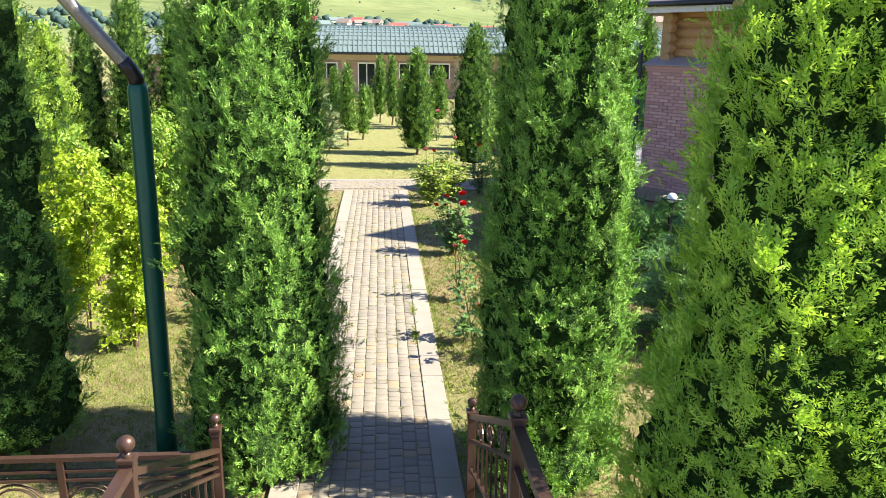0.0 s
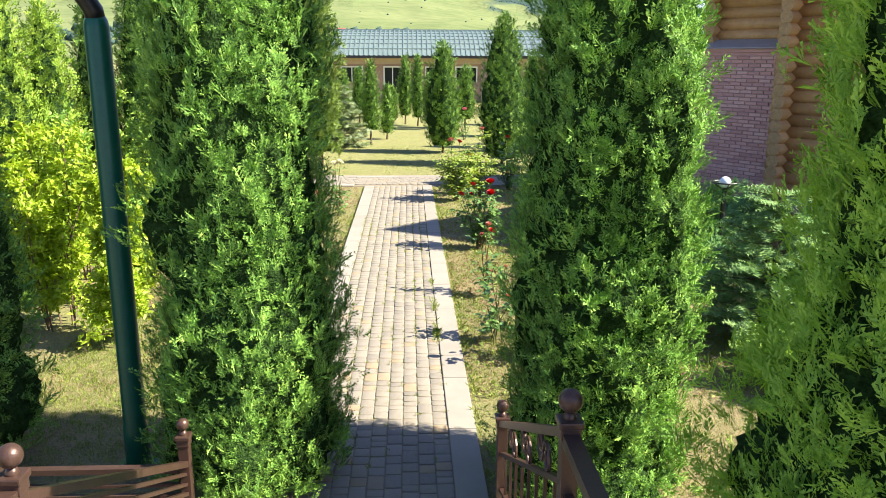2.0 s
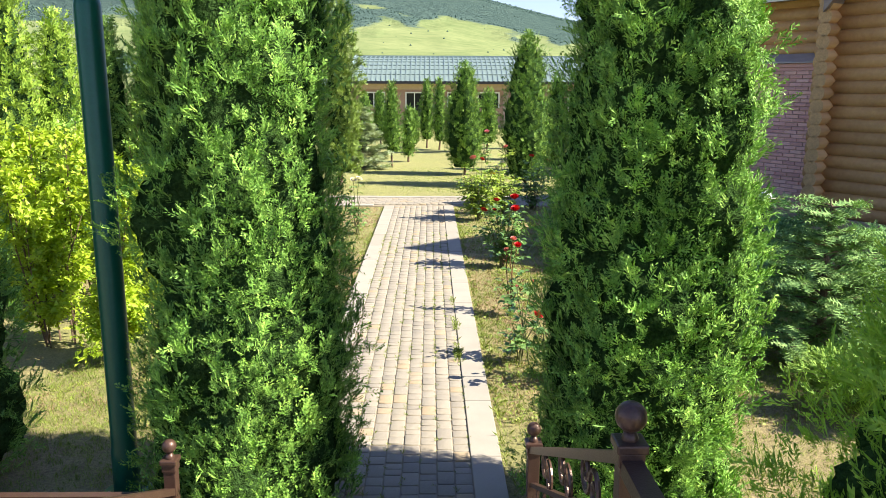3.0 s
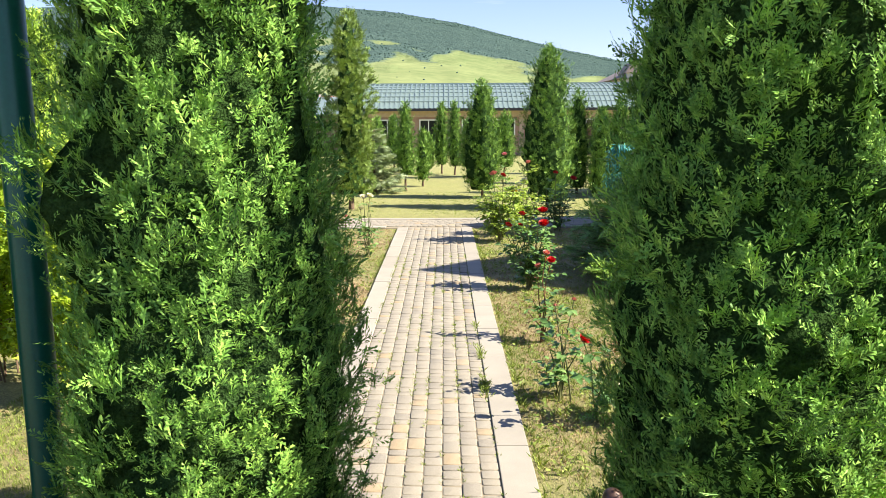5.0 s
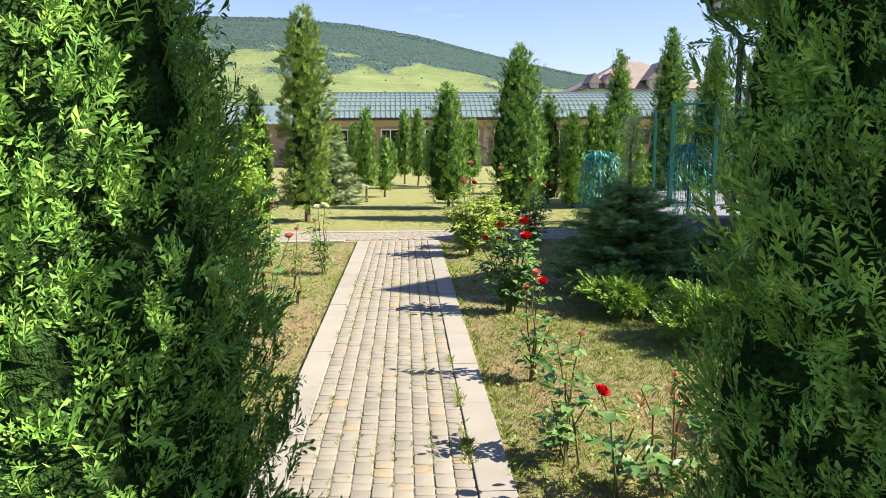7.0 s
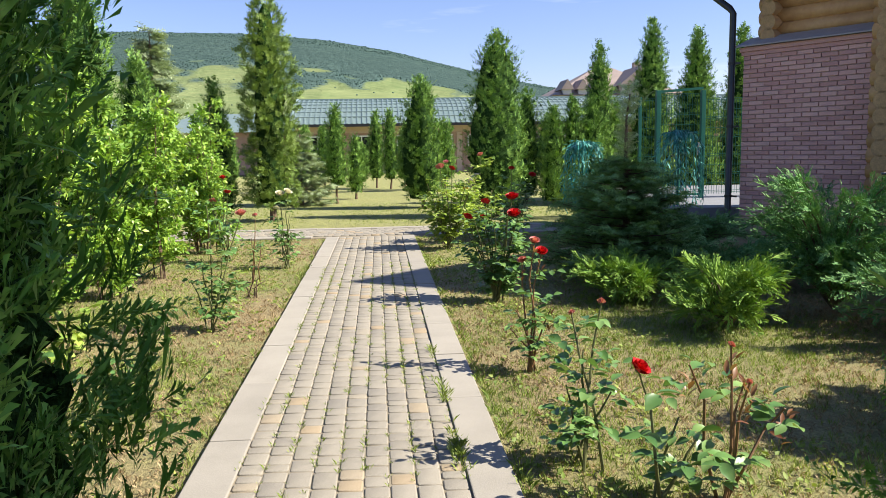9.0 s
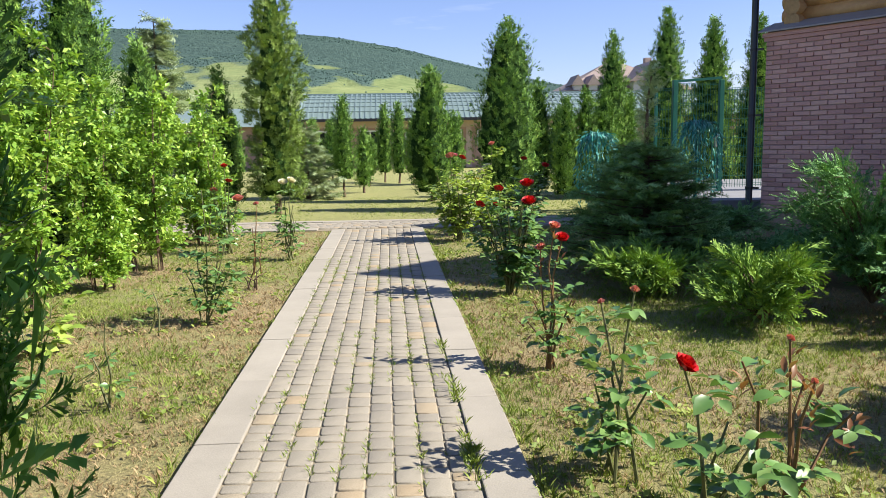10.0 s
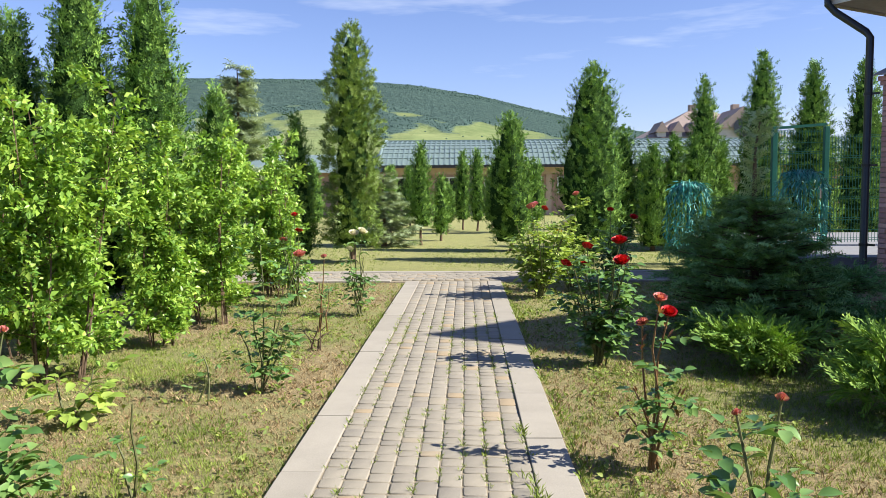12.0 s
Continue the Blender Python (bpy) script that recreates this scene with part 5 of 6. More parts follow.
def weeping_tree(x, y, h, r, seed, n=13):
    rng = np.random.default_rng(seed)
    t = thing("weeping_tree", (x, y, 0), "small weeping ornamental tree with blue-teal narrow leaves", "tree", "teal weeping trees")
    bm, pos, fwd = bmesh.new(), [], []
    tube(bm, [(0, 0, -0.02), (0.01, 0, h * 0.5), (0, 0, h * 0.92)], [0.035, 0.03, 0.02], 8)
    for k in range(n * 2):
        a = 6.283 * k / (n * 2) + rng.normal(0, 0.1)
        rr = r * rng.uniform(0.45, 1.0)
        drop = h * rng.uniform(0.55, 0.9)
        pts = [Vector((math.cos(a) * rr * s, math.sin(a) * rr * s, z)) for s, z in ((0, h * 0.90), (0.35, h * 0.99), (0.75, h * 0.95), (1.0, h * 0.80), (1.05, h * 0.80 - drop * 0.5), (1.02, h * 0.80 - drop * 0.8))]
        tube(bm, pts, [0.01, 0.009, 0.008, 0.006, 0.004, 0.003], 4, False)
        for q in np.linspace(0.12, 1, 54):
            i = min(4, int(q * 5))
            pos.append(pts[i].lerp(pts[i + 1], q * 5 - i) + Vector(rng.normal(0, 0.02, 3)))
            fwd.append(Vector((math.cos(a) * 0.3, math.sin(a) * 0.3, -0.8)) + Vector(rng.normal(0, 0.4, 3)))
    part("branchwork", bm, M_FENCE, t, "teal painted trunk and hanging limbs")
    part("leaves", tri_mesh("leaves", *scatter(leaf_shape(0.10, 0.03), np.array(pos), *axes_from(np.array(fwd), rng), 0.125 * rng.uniform(0.7, 1.3, len(pos)))), M_TEAL, t)


weeping_tree(4.38, 21.3, 1.58, 0.46, 501)
weeping_tree(5.75, 19.6, 1.75, 0.45, 502, 9)


# ---- roses ----
def bloom_mesh(r, seed, opened=1.0, petals=(4, 6, 8)):
    """A rose head: whorls of cupped petals round a tight middle."""
    rng = np.random.default_rng(seed)
    chunks = []
    for ring, n in enumerate(petals):
        k = (ring + 1) / len(petals)
        for j in range(n):
            a = 6.283 * (j + 0.5 * ring) / n + rng.normal(0, 0.12)
            rows = []
            for v in np.linspace(0, 1, 4):
                w = r * (0.35 + 0.55 * k) * math.sin(math.pi * (0.15 + 0.65 * v))
                out = r * k * opened * (0.25 + 0.75 * v ** 0.8) * (1.0 if v < 0.99 else 1.12)
                z = r * (1.25 - 0.45 * k) * v ** 0.9 * (1.0 - 0.18 * k * opened * v) - 0.2 * r
                for u in (-1, 0, 1):
                    o = out - 0.22 * abs(u) * r * k
                    rows.append((math.cos(a) * o - math.sin(a) * u * w, math.sin(a) * o + math.cos(a) * u * w, z + rng.normal(0, 0.03 * r)))
            t = []
            for i in range(3):
                for c in range(2):
                    p = i * 3 + c
                    t += [(p, p + 1, p + 4), (p, p + 4, p + 3)]
            chunks.append((np.array(rows), np.array(t)))
    return tri_mesh("bloom", *joined(chunks))


BLOOMS = {}


def bloom(parent, p, r, mat, label, bud=False):
    key = (mat.name, bud, round(r, 3))
    if key not in BLOOMS:
        BLOOMS[key] = bloom_mesh(r, len(BLOOMS) + 5, 0.35 if bud else 1.0, (3, 4) if bud else (4, 6, 8))
    ob = part("bud" if bud else "bloom", BLOOMS[key], mat, parent, label)
    ob.matrix_basis = Matrix.Translation(p) @ Euler((random.uniform(-0.5, 0.5), random.uniform(-0.5, 0.5), random.uniform(0, 6))).to_matrix().to_4x4()
    bm = bmesh.new()
    lathe(bm, [(r * 0.12, -r * 0.45), (r * 0.32, -r * 0.3), (r * 0.36, -r * 0.1), (r * 0.2, 0.0)], 7)
    c = part("calyx", bm, M_CANE, ob)
    return ob


def rose(x, y, canes, seed, label, leaves=60, leaf=0.055, heads=(), cane_mat=None, leaf_mat=None, young=0):
    """A rose bush: canes as (dx, dy, height), compound leaves along them, heads on their tips."""
    rng = np.random.default_rng(seed)
    random.seed(seed)
    t = thing("rose_bush", (x, y, 0), label, "rose", "roses")
    tips, pos, fwd = [], [], []
    for k, (dx, dy, h) in enumerate(canes):
        bm = bmesh.new()
        b = Vector((rng.normal(0, 0.03), rng.normal(0, 0.03), -0.02))
        tip = Vector((dx, dy, h))
        m1 = b.lerp(tip, 0.35) + Vector((rng.normal(0, 0.02), rng.normal(0, 0.02), 0.03))
        m2 = b.lerp(tip, 0.7) + Vector((rng.normal(0, 0.015), rng.normal(0, 0.015), 0.02))
        tube(bm, [b, m1, m2, tip], [0.0085, 0.007, 0.0055, 0.004], 6)
        part("cane", bm, cane_mat or M_CANE, t)
        tips.append(tip)
        n = max(3, int(1.8 * leaves / len(canes) / 5)) if leaves else 0
        for j in range(n):
            q = rng.uniform(0.12, 0.95)
            p = b.lerp(m1, q / 0.35) if q < 0.35 else (m1.lerp(m2, (q - 0.35) / 0.35) if q < 0.7 else m2.lerp(tip, (q - 0.7) / 0.3))
            a = rng.random() * 6.283
            d = Vector((math.cos(a), math.sin(a), rng.uniform(-0.1, 0.6)))
            for s in range(5):                              # five leaflets a leaf
                w = 0.05 + 0.022 * (s // 2) + (0.01 if s == 4 else 0)
                side = d.cross(Vector((0, 0, 1))).normalized() * (1 if s % 2 else -1) * (0 if s == 4 else 1)
                pos.append(p + d * w * (leaf / 0.055) * 1.25)
                fwd.append(d * (1.0 if s == 4 else 0.45) + side * 0.9 + Vector((0, 0, rng.uniform(-0.5, 0.15))))
    if pos:
        part("leaves", tri_mesh("leaves", *scatter(ROSE_LEAF, np.array(pos), *axes_from(np.array(fwd), rng, roll=0.35), 1.12 * leaf * rng.uniform(0.7, 1.25, len(pos)))), leaf_mat or M_ROSELEAF, t)
    if young:
        pos = np.array([tips[k % len(tips)] - Vector((0, 0, 1)) * rng.uniform(0.0, 0.16) + Vector(rng.normal(0, 0.008, 3)) for k in range(young)])
        q = rng.random(young) * 6.283
        fwd = np.stack([np.cos(q), np.sin(q), rng.uniform(0.2, 1.4, young)], 1)
        part("young_leaves", tri_mesh("young_leaves", *scatter(oval_leaf(0.17, 0.05), pos, *axes_from(fwd, rng, roll=0.4), leaf * rng.uniform(0.6, 1.1, young))), M_ROSELEAF_RED, t, "reddish young leaves")
    for cane, r, mat, lab, bud in heads:
        bloom(t, tips[cane] + Vector((0, 0, r * 0.4)), r, mat, lab, bud)
    return t


RB, YB = "full red bloom", "small closed bud"


def bush_canes(n, r, h, seed):
    rng = np.random.default_rng(seed)
    return [(r * math.cos(a) * q, r * math.sin(a) * q, h * w) for a, q, w in zip(rng.random(n) * 6.283, rng.uniform(0.35, 1, n), rng.uniform(0.6, 1.0, n))]


# right-hand row, from the steps onward
rose(1.58, 8.30, [(0.03, 0.05, 0.66), (-0.16, 0.02, 0.60), (0.12, 0.10, 0.50), (0.02, -0.14, 0.56), (0.22, -0.05, 0.42)], 1, "tall young rose with reddish shoots and pale buds", 50, 0.070, [(0, 0.020, M_CORAL, YB, True), (3, 0.018, M_CORAL, YB, True)], M_CANE_RED, M_ROSELEAF, young=44)
rose(1.30, 8.32, [(-0.12, -0.08, 0.60), (0.10, 0.05, 0.36), (0.16, -0.02, 0.30)], 2, "thin rose with a single dark red bloom", 40, 0.075, [(0, 0.042, M_RED, RB, False)])
rose(1.12, 8.80, [(-0.05, 0.10, 0.70), (0.10, 0.12, 0.74), (-0.10, 0.0, 0.38), (0.10, -0.06, 0.36), (0.02, 0.15, 0.5)], 3, "rose bush with two pale buds on tall stems", 120, 0.062, [(0, 0.020, M_CORAL, YB, True), (1, 0.026, M_CORAL, YB, True)])
rose(1.17, 10.40, [(0.02, 0.0, 0.86), (0.07, 0.02, 0.78), (-0.10, 0.04, 0.40), (0.12, -0.05, 0.42), (-0.05, 0.08, 0.72), (-0.16, -0.02, 0.30)], 4, "rose bush with drooping red blooms on tall stems", 110, 0.058, [(0, 0.034, M_CORAL, "fading coral bloom", False), (1, 0.040, M_RED, RB, False), (4, 0.032, M_CORAL, "fading coral bloom", False)], M_CANE_RED, young=36)
rose(1.30, 12.85, bush_canes(11, 0.34, 0.86, 9) + [(0.16, 0.0, 0.98), (0.17, -0.05, 0.82), (-0.10, 0.02, 0.94), (-0.28, 0.0, 0.80), (-0.12, 0.05, 0.80)], 5, "large bushy rose with full bright red blooms", 470, 0.072, [(11, 0.062, M_RED, RB, False), (12, 0.062, M_RED, RB, False), (13, 0.046, M_RED, RB, False), (14, 0.048, M_RED, RB, False), (15, 0.032, M_RED, RB, False)])
rose(1.20, 16.9, bush_canes(14, 0.46, 1.05, 19) + [(-0.12, 0, 1.18), (0.05, 0, 1.16)], 6, "tall light-leaved rose bush with orange and red blooms", 760, 0.074, [(14, 0.065, M_CORAL, "orange bloom", False), (15, 0.050, M_RED, RB, False)], None, M_ROSELEAF_LIGHT)
rose(1.72, 17.6, bush_canes(9, 0.42, 1.0, 29) + [(0.05, 0, 1.35), (-0.12, 0, 0.92), (-0.02, 0.05, 1.0), (-0.2, 0.0, 0.8)], 7, "rose bush with creamy white and yellow blooms", 560, 0.072, [(10, 0.062, M_WHITE, "creamy white bloom", False), (11, 0.062, M_WHITE, "creamy white bloom", False), (12, 0.056, M_YELLOW, "yellow bloom", False), (9, 0.050, M_CORAL, "pale coral bloom", False)], None, M_ROSELEAF_LIGHT)
rose(2.45, 18.4, bush_canes(9, 0.30, 0.9, 39) + [(-0.05, 0, 1.1), (0.30, 0, 0.98)], 8, "rose bush with deep red blooms by the cross path", 360, 0.07, [(9, 0.05, M_RED, RB, False), (10, 0.062, M_RED, RB, False)])
rose(2.2, 29.0, bush_canes(6, 0.3, 0.8, 49) + [(0, 0, 1.0)], 9, "far rose bush with pink blooms", 120, 0.07, [(6, 0.09, M_PINK, "pink bloom", False), (0, 0.07, M_PINK, "pink bloom", False)])
# left-hand row
rose(-1.95, 9.75, [(0.05, 0.1, 0.80), (0.25, 0.05, 0.32), (-0.1, 0.15, 0.40), (0.35, -0.1, 0.22), (-0.2, 0.0, 0.3)], 10, "young rose with arching leafy shoots", 100, 0.085, [(0, 0.030, M_CORAL, YB, True)])
rose(-1.36, 9.88, [(0.02, 0.02, 0.46), (-0.05, 0.0, 0.28)], 11, "thin rose stem with small leaves", 14, 0.045)
rose(-1.30, 11.98, [(0.02, 0.0, 1.05), (-0.05, 0.03, 0.6), (0.12, 0.05, 0.62), (-0.14, -0.02, 0.42), (0.20, -0.04, 0.40), (0.28, 0.12, 0.95)], 12, "tall leggy rose with coral and red blooms", 190, 0.060, [(5, 0.045, M_CORAL, "coral bloom", False)], None, M_ROSELEAF)
rose(-1.62, 11.7, [(0, 0, 0.30), (0.03, 0.02, 0.2)], 13, "short rose stem with few leaves", 16, 0.045)
rose(-1.05, 15.45, bush_canes(6, 0.18, 0.72, 59) + [(-0.05, 0, 0.92), (0.05, 0, 0.94), (-0.1, 0, 0.74)], 14, "slender rose bush with white blooms", 170, 0.060, [(6, 0.055, M_WHITE, "white bloom", False), (7, 0.055, M_WHITE, "white bloom", False), (8, 0.045, M_WHITE, "white bloom", False)])
rose(-1.28, 14.4, [(0.02, 0.0, 0.75), (-0.04, 0.02, 0.5), (0.06, 0, 0.4)], 15, "thin reddish rose with dark leaves", 50, 0.055, [(0, 0.03, M_CORAL, "fading coral bloom", False)], M_CANE_RED)
rose(-1.95, 16.2, bush_canes(6, 0.25, 0.9, 69) + [(0.0, 0, 1.12), (0.05, 0, 0.92), (-0.15, 0, 0.8)], 16, "rose bush with red blooms before the shrubs", 150, 0.065, [(6, 0.045, M_RED, RB, False), (7, 0.05, M_RED, RB, False), (8, 0.05, M_CORAL, "coral bloom", False)])
rose(-1.17, 13.45, [(0.08, 0.02, 0.20), (-0.10, 0.03, 0.18), (0.02, -0.05, 0.22), (-0.05, -0.06, 0.15), (0.13, 0.05, 0.15)], 17, "cut-back bare rose stump", 0, 0.05, (), M_BARK)
rose(-2.3, 11.2, [(0.1, 0.1, 0.3), (-0.1, 0.0, 0.28), (0.2, -0.1, 0.2)], 18, "low leafy seedling in the grass", 60, 0.08, (), None, M_ROSELEAF_LIGHT)


# ---- lawn grass ----
def blade_tuft(n=6, seed=1):
    rng = np.random.default_rng(seed)
    v, t = [], []
    for k in range(n):
        a, l, b = rng.random() * 6.283, rng.uniform(0.6, 1.0), rng.uniform(0.2, 0.9)
        bx, by = rng.normal(0, 0.25), rng.normal(0, 0.25)
        w = 0.036
        i = len(v)
        c, s = math.cos(a), math.sin(a)
        v += [(bx - s * w, by + c * w, 0), (bx + s * w, by - c * w, 0), (bx + c * b * 0.4 * l + s * w * 0.6, by + s * b * 0.4 * l - c * w * 0.6, l * 0.65), (bx + c * b * l, by + s * b * l, l)]
        t += [(i, i + 1, i + 2), (i, i + 2, i + 3)]
    return np.array(v), np.array(t)


def grass(name, n, seed, areas, size, material, label, dry):
    rng = np.random.default_rng(seed)
    pts = []
    for (x0, x1, y0, y1), share in areas:
        m = int(n * share)
        pts.append(np.stack([rng.uniform(x0, x1, m), rng.uniform(y0, y1, m), np.full(m, -0.028)], 1))
    p = np.concatenate(pts)
    field = np.array([noise.noise((a * 0.55, b * 0.55, 2.0)) + 0.5 * noise.noise((a * 1.9, b * 1.9, 6.0)) for a, b, c in p])
    field = field + 0.55 * np.exp(-((p[:, 0] + 1.0) / 0.35) ** 2)
    keep = (field * (1 if dry else -1) + rng.normal(0, 0.25, len(p)) > (-0.16 if dry else -0.20)) & ~((np.abs(p[:, 0]) < 0.77) & (p[:, 1] < 20.3)) & ~((p[:, 1] > 18.68) & (p[:, 1] < 20.38)) & ~((p[:, 1] < 5.45) & (p[:, 0] > -1.2) & (p[:, 0] < 0.95))
    p = p[keep]
    m = len(p)
    f = rng.normal(0, 1, (m, 3))
    f[:, 2] = 0
    f /= np.linalg.norm(f, axis=1, keepdims=True)
    z = np.tile((0.0, 0, 1), (m, 1)) + rng.normal(0, 0.15, (m, 3))
    v, t = scatter(blade_tuft(5, seed), p, f, np.cross(z, f), z, size * rng.uniform(0.6, 1.4, m))
    tagged(part(name, tri_mesh(name, v, t), material), label, "grass", "", "stuff")


AREAS = (((-3.2, -0.75, 7.4, 13), 0.27), ((0.75, 4.4, 7.4, 13), 0.34), ((-3.6, -0.75, 13, 18.7), 0.13), ((0.75, 4.2, 13, 18.7), 0.13), ((-4.5, 5.5, 20.4, 27), 0.14), ((0.95, 3.6, 4.4, 7.4), 0.12), ((-3.8, -0.75, 5.5, 7.4), 0.08))
grass("lawn_grass", 56000, 3, AREAS, 0.034, M_GRASS, "short green mown grass", False)
grass("dry_grass", 25000, 4, AREAS[:4], 0.028, M_STRAW, "dry straw-coloured cut grass", True)


def lawn_weeds():
    """Clover and plantain leaves among the grass."""
    rng = np.random.default_rng(44)
    pos, fwd, size = [], [], []
    for k in range(520):
        s = 1 if rng.random() < 0.6 else -1
        cx, cy = s * (0.80 + abs(rng.normal(0, 0.9))), rng.uniform(7.0, 17.5)
        for j in range(int(rng.integers(6, 14))):
            q = rng.random() * 6.283
            pos.append((cx + rng.normal(0, 0.05), cy + rng.normal(0, 0.05), -0.015 + rng.uniform(0, 0.025)))
            fwd.append((math.cos(q), math.sin(q), rng.uniform(0.1, 0.9)))
            size.append(rng.uniform(0.02, 0.05))
    m = np.array(pos)
    keep = np.abs(m[:, 0]) > 0.77
    part_ob = part("lawn_weeds", tri_mesh("lawn_weeds", *scatter(LEAF, m[keep], *axes_from(np.array(fwd)[keep], rng), np.array(size)[keep])), M_GRASS)
    tagged(part_ob, "small broad-leaved weeds in the lawn", "weeds", "", "stuff")


lawn_weeds()


def joint_weeds():
    """Small weeds in the joints and along the kerbs."""
    rng = np.random.default_rng(8)
    pts, sz = [], []
    for k in range(1700):
        c = int(rng.integers(0, 10))
        x, y = -0.535 + 0.1189 * c + rng.normal(0, 0.008), rng.uniform(6.2, 15.5)
        g = noise.noise((x * 3, y * 0.8, 9.0))
        if g > 0.02 or rng.random() < 0.2:
            pts.append((x, y, -0.004))
            sz.append(rng.uniform(0.010, 0.034))
    for k in range(60):                                    # a few stronger tufts at the right kerb
        y = float(rng.choice([8.95, 9.05, 9.9, 11.0, 9.0])) + rng.normal(0, 0.13)
        pts.append((0.528 + rng.normal(0, 0.015), y, -0.002))
        sz.append(rng.uniform(0.03, 0.06))
    for k in range(240):                                   # grass leaning over the kerb
        s = 1 if rng.random() < 0.7 else -1
        pts.append((s * (0.775 + abs(rng.normal(0, 0.03))), rng.uniform(6.0, 18.5), -0.026))
        sz.append(rng.uniform(0.03, 0.075))
    p = np.array(pts)
    m = len(p)
    f = rng.normal(0, 1, (m, 3))
    f[:, 2] = 0
    f /= np.linalg.norm(f, axis=1, keepdims=True)
    z = np.tile((0.0, 0, 1), (m, 1))
    v, t = scatter(blade_tuft(7, 12), p, f, np.cross(z, f), z, np.array(sz))
    tagged(part("joint_weeds", tri_mesh("joint_weeds", v, t), M_GRASS), "small green weeds in the paving joints", "weeds", "", "stuff")


joint_weeds()


# ---- paving ----
def paver_shape(w, l, h=0.05, b=0.0045):
    """A tumbled paver: rounded corners and worn top edges."""
    r = min(0.013, w * 0.2)
    cols = []
    for dz, inset in ((-h, 0.0), (-b, 0.0), (-0.0015, b * 0.6), (0.0, b * 1.6)):
        ring = []
        for cx, cy, a0 in ((1, 1, 0), (-1, 1, 90), (-1, -1, 180), (1, -1, 270)):
            for a in (a0 + 10, a0 + 80):
                ring.append((cx * (w / 2 - r) + (r - inset) * math.cos(radians(a)), cy * (l / 2 - r) + (r - inset) * math.sin(radians(a)), dz))
        cols.append(ring)
    v = np.array([p for ring in cols for p in ring])
    t = []
    for i in range(3):
        for j in range(8):
            a, b2, c, d = i * 8 + j, i * 8 + (j + 1) % 8, (i + 1) * 8 + (j + 1) % 8, (i + 1) * 8 + j
            t += [(a, b2, c), (a, c, d)]
    for j in range(1, 7):
        t.append((24, 24 + j, 24 + j + 1))
    return v, np.array(t)


def garden_path():
    y0, y1 = 5.36, 18.74
    bm = bmesh.new()
    box(bm, (-0.745, y0, -0.12), (0.745, y1, -0.0065))
    base = structure(part("path", bm, M_SAND), "garden path of tumbled beige concrete pavers between kerbs", "path")
    rng = random.Random(21)
    lengths = (0.088, 0.118, 0.118, 0.148, 0.178)
    shapes = {l: paver_shape(0.1189 - 0.006, l - 0.011) for l in set(lengths)}
    meshes = {}
    for l in shapes:
        meshes[l] = tri_mesh("paver", *shapes[l])
        meshes[l].materials.append(M_PAVER)
    rest = []
    near0, near1 = 8.3, 12.4
    count = 0
    for c in range(9):
        x = -0.535 + 0.1189 * (c + 0.5)
        y = y0 + rng.uniform(-0.08, 0.0)
        while y < y1 - 0.05:
            l = rng.choice(lengths)
            cy, dz = y + l / 2, rng.uniform(-0.003, 0.003)
            if near0 < cy < near1 and count < 300:
                ob = new("paver", meshes[l])
                ob.parent = base
                ob.matrix_basis = pose(x + rng.uniform(-0.002, 0.002), cy, dz, rng.uniform(-0.7, 0.7), rng.uniform(-0.7, 0.7), rng.uniform(-1.0, 1.0))
                count += 1
            else:
                v, t = shapes[l]
                a = radians(rng.uniform(-1, 1))
                ca, sa = math.cos(a), math.sin(a)
                tilt = rng.uniform(-0.012, 0.012)
                rest.append((np.stack([v[:, 0] * ca - v[:, 1] * sa + x, v[:, 0] * sa + v[:, 1] * ca + cy, v[:, 2] + dz + tilt * v[:, 0]], 1), t))
            y += l
    tagged(part("pavers", tri_mesh("pavers", *joined(rest)), M_PAVER, base), "", "", "", "stuff")
    for s in (-1, 1):
        off = 0.12 if s < 0 else -0.33
        k = 0
        y = y0 - 0.2 + off
        while y < y1:
            a, b = max(y, y0), min(y + 0.994, y1)
            if b - a > 0.1:
                bm = bmesh.new()
                xa, xb = (0.538, 0.752) if s > 0 else (-0.752, -0.538)
                dz = rng.uniform(-0.003, 0.003)
                box(bm, (xa, a, -0.09), (xb, b, 0.008 + dz), 0.006)
                part("kerb_slab", bm, M_KERB, base)
            y += 1.0
    return base


garden_path()


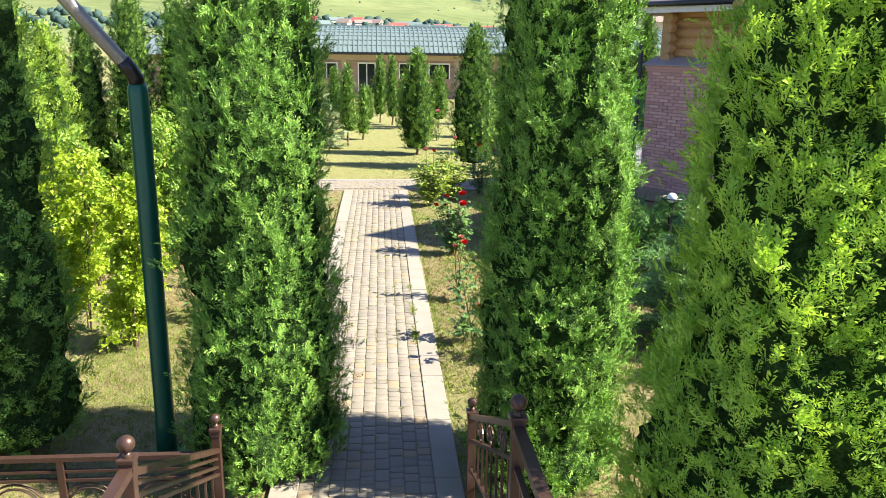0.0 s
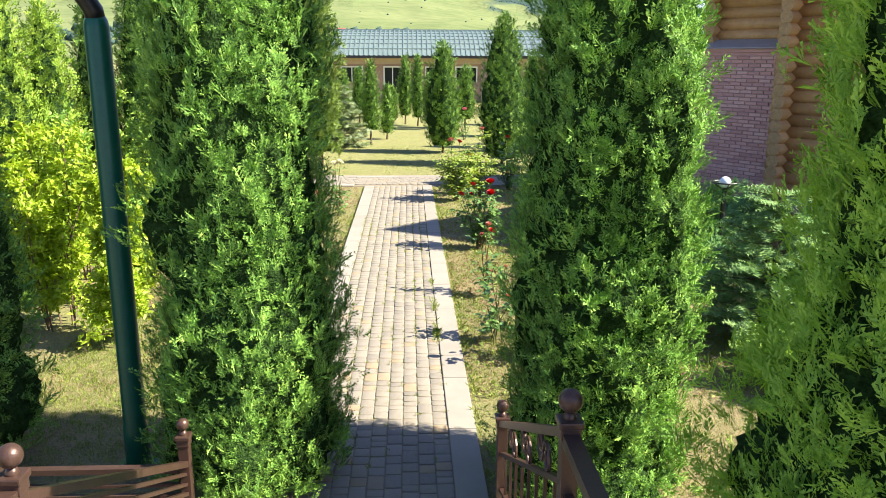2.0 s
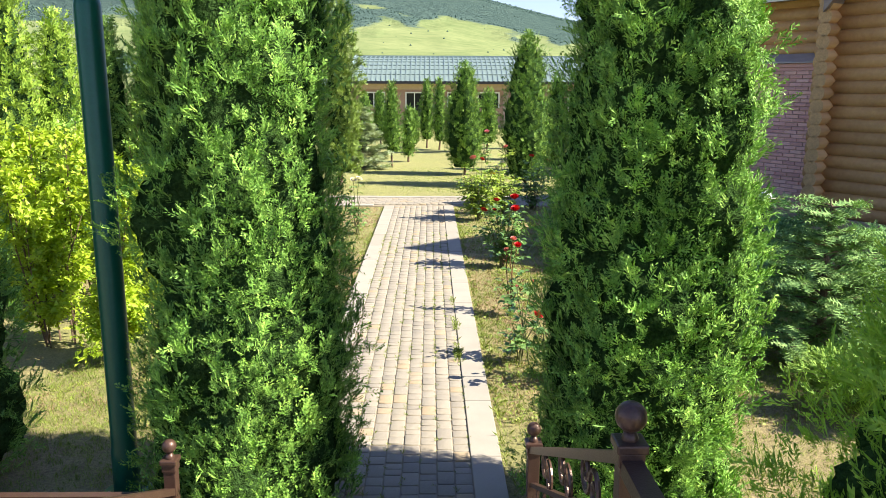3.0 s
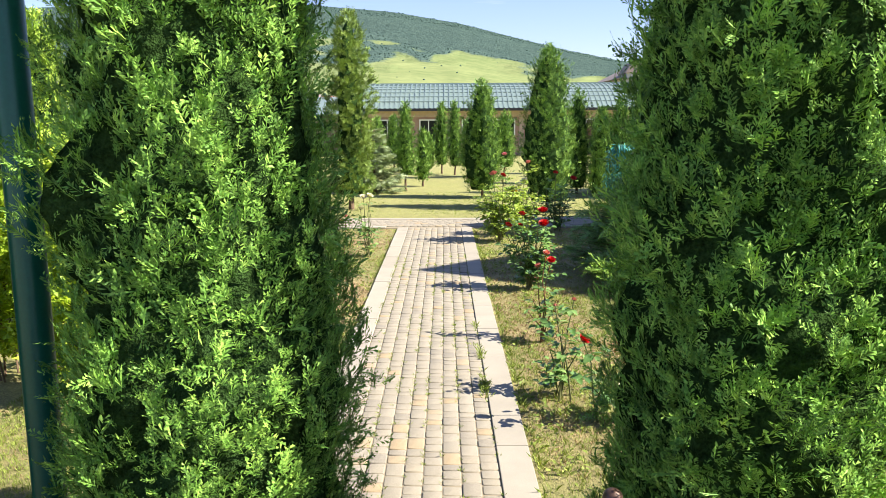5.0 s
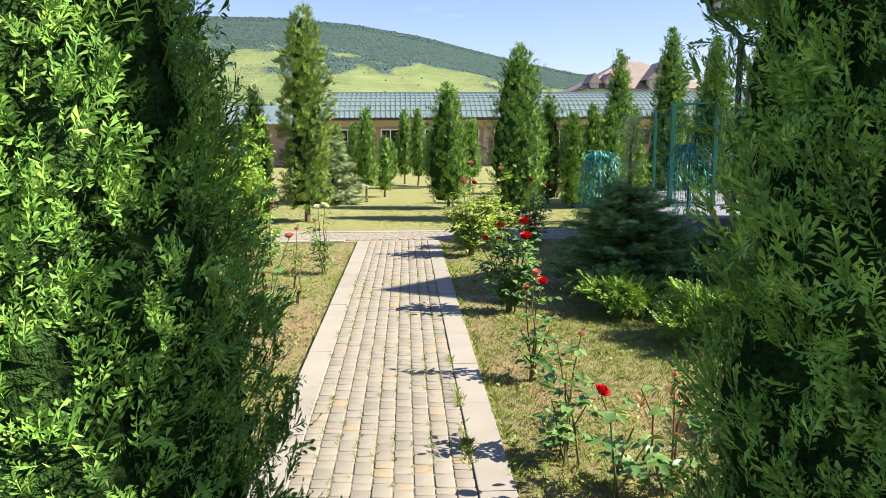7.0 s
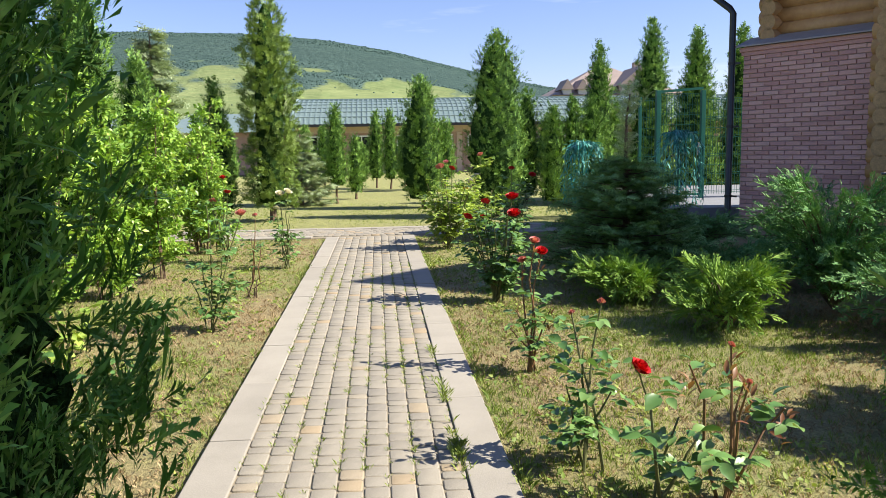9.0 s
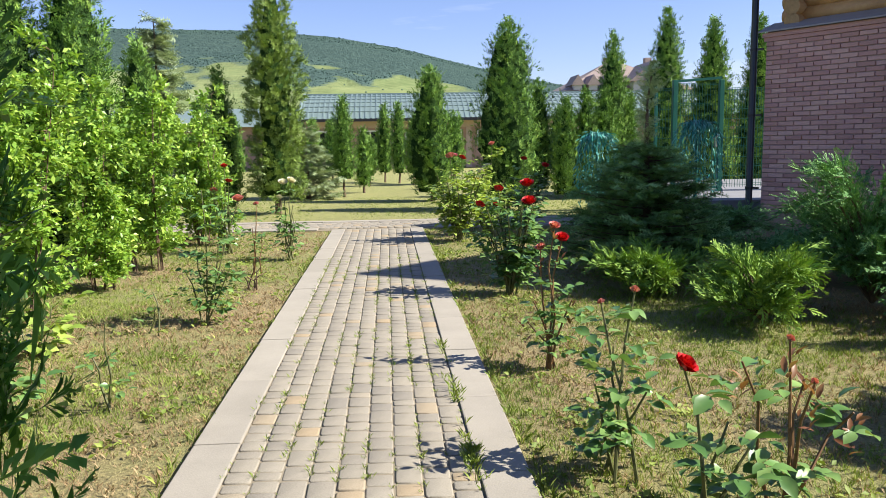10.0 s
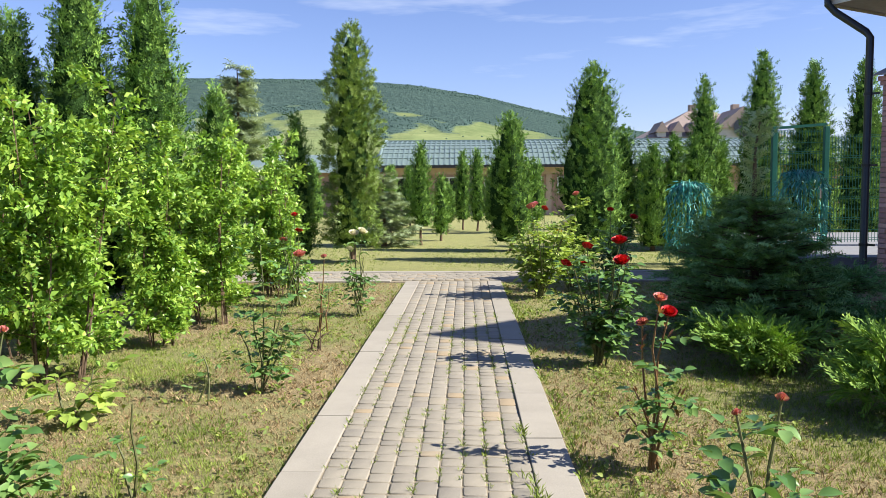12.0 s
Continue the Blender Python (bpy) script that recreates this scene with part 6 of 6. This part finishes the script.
def cross_path():
    bm = bmesh.new()
    box(bm, (-14, 18.75, -0.12), (10, 20.30, -0.016))
    base = structure(part("cross_path", bm, M_SAND), "paved cross path with pale kerbs", "path")
    rng = random.Random(22)
    lengths = (0.118, 0.148, 0.178)
    shapes = {l: paver_shape(l - 0.006, 0.119 - 0.006) for l in lengths}
    rest = []
    for r in range(9):
        y = 18.98 + 0.1189 * (r + 0.5)
        x = -6.0
        while x < 6.0:
            l = rng.choice(lengths)
            v, t = shapes[l]
            rest.append((v + np.array((x + l / 2, y, rng.uniform(-0.004, 0.003))), t))
            x += l
    tagged(part("pavers", tri_mesh("pavers", *joined(rest)), M_PAVER, base), "", "", "", "stuff")
    x = -13.0
    while x < 9:
        for ya, yb in ((18.76, 18.97), (20.06, 20.28)):
            if not (ya < 19 and -0.75 < x + 0.5 < 0.75):
                bm = bmesh.new()
                box(bm, (x, ya, -0.09), (x + 0.994, yb, 0.008 + rng.uniform(-0.003, 0.003)), 0.006)
                part("kerb_slab", bm, M_KERB, base)
        x += 1.0


cross_path()


# ---- bricks of the house wall ----
def house_bricks():
    h, bl = 0.0715, 0.258
    v = []
    rng = random.Random(31)

    def brick_mesh(w):
        bm = bmesh.new()
        box(bm, (-w / 2, 0, -h / 2 + 0.007), (w / 2, 0.045, h / 2 - 0.007))
        bmesh.ops.bevel(bm, geom=list(bm.edges), offset=0.004, segments=1, affect="EDGES")
        me = bpy.data.meshes.new("brick")
        bm.to_mesh(me)
        bm.free()
        me.materials.append(M_BRICK)
        return me
    cuts = {}
    n = int((BRICK_TOP - 0.16 - 0.28) / h)
    for r in range(n):
        z = 0.285 + h * (r + 0.5)
        x = -(0.5 if r % 2 else 0.0) * bl - rng.uniform(0.0, 0.02)
        while x < BRICK_L - 0.02:
            a, b = max(x, 0.0), min(x + bl, BRICK_L)
            if b - a > 0.05:
                w = round(b - a - 0.012, 3)
                if w not in cuts:
                    cuts[w] = brick_mesh(w)
                ob = new("brick", cuts[w])
                ob.parent = BRICK_WALL
                ob.matrix_basis = pose((a + b) / 2, rng.uniform(-0.004, 0.003), z)
            x += bl


house_bricks()
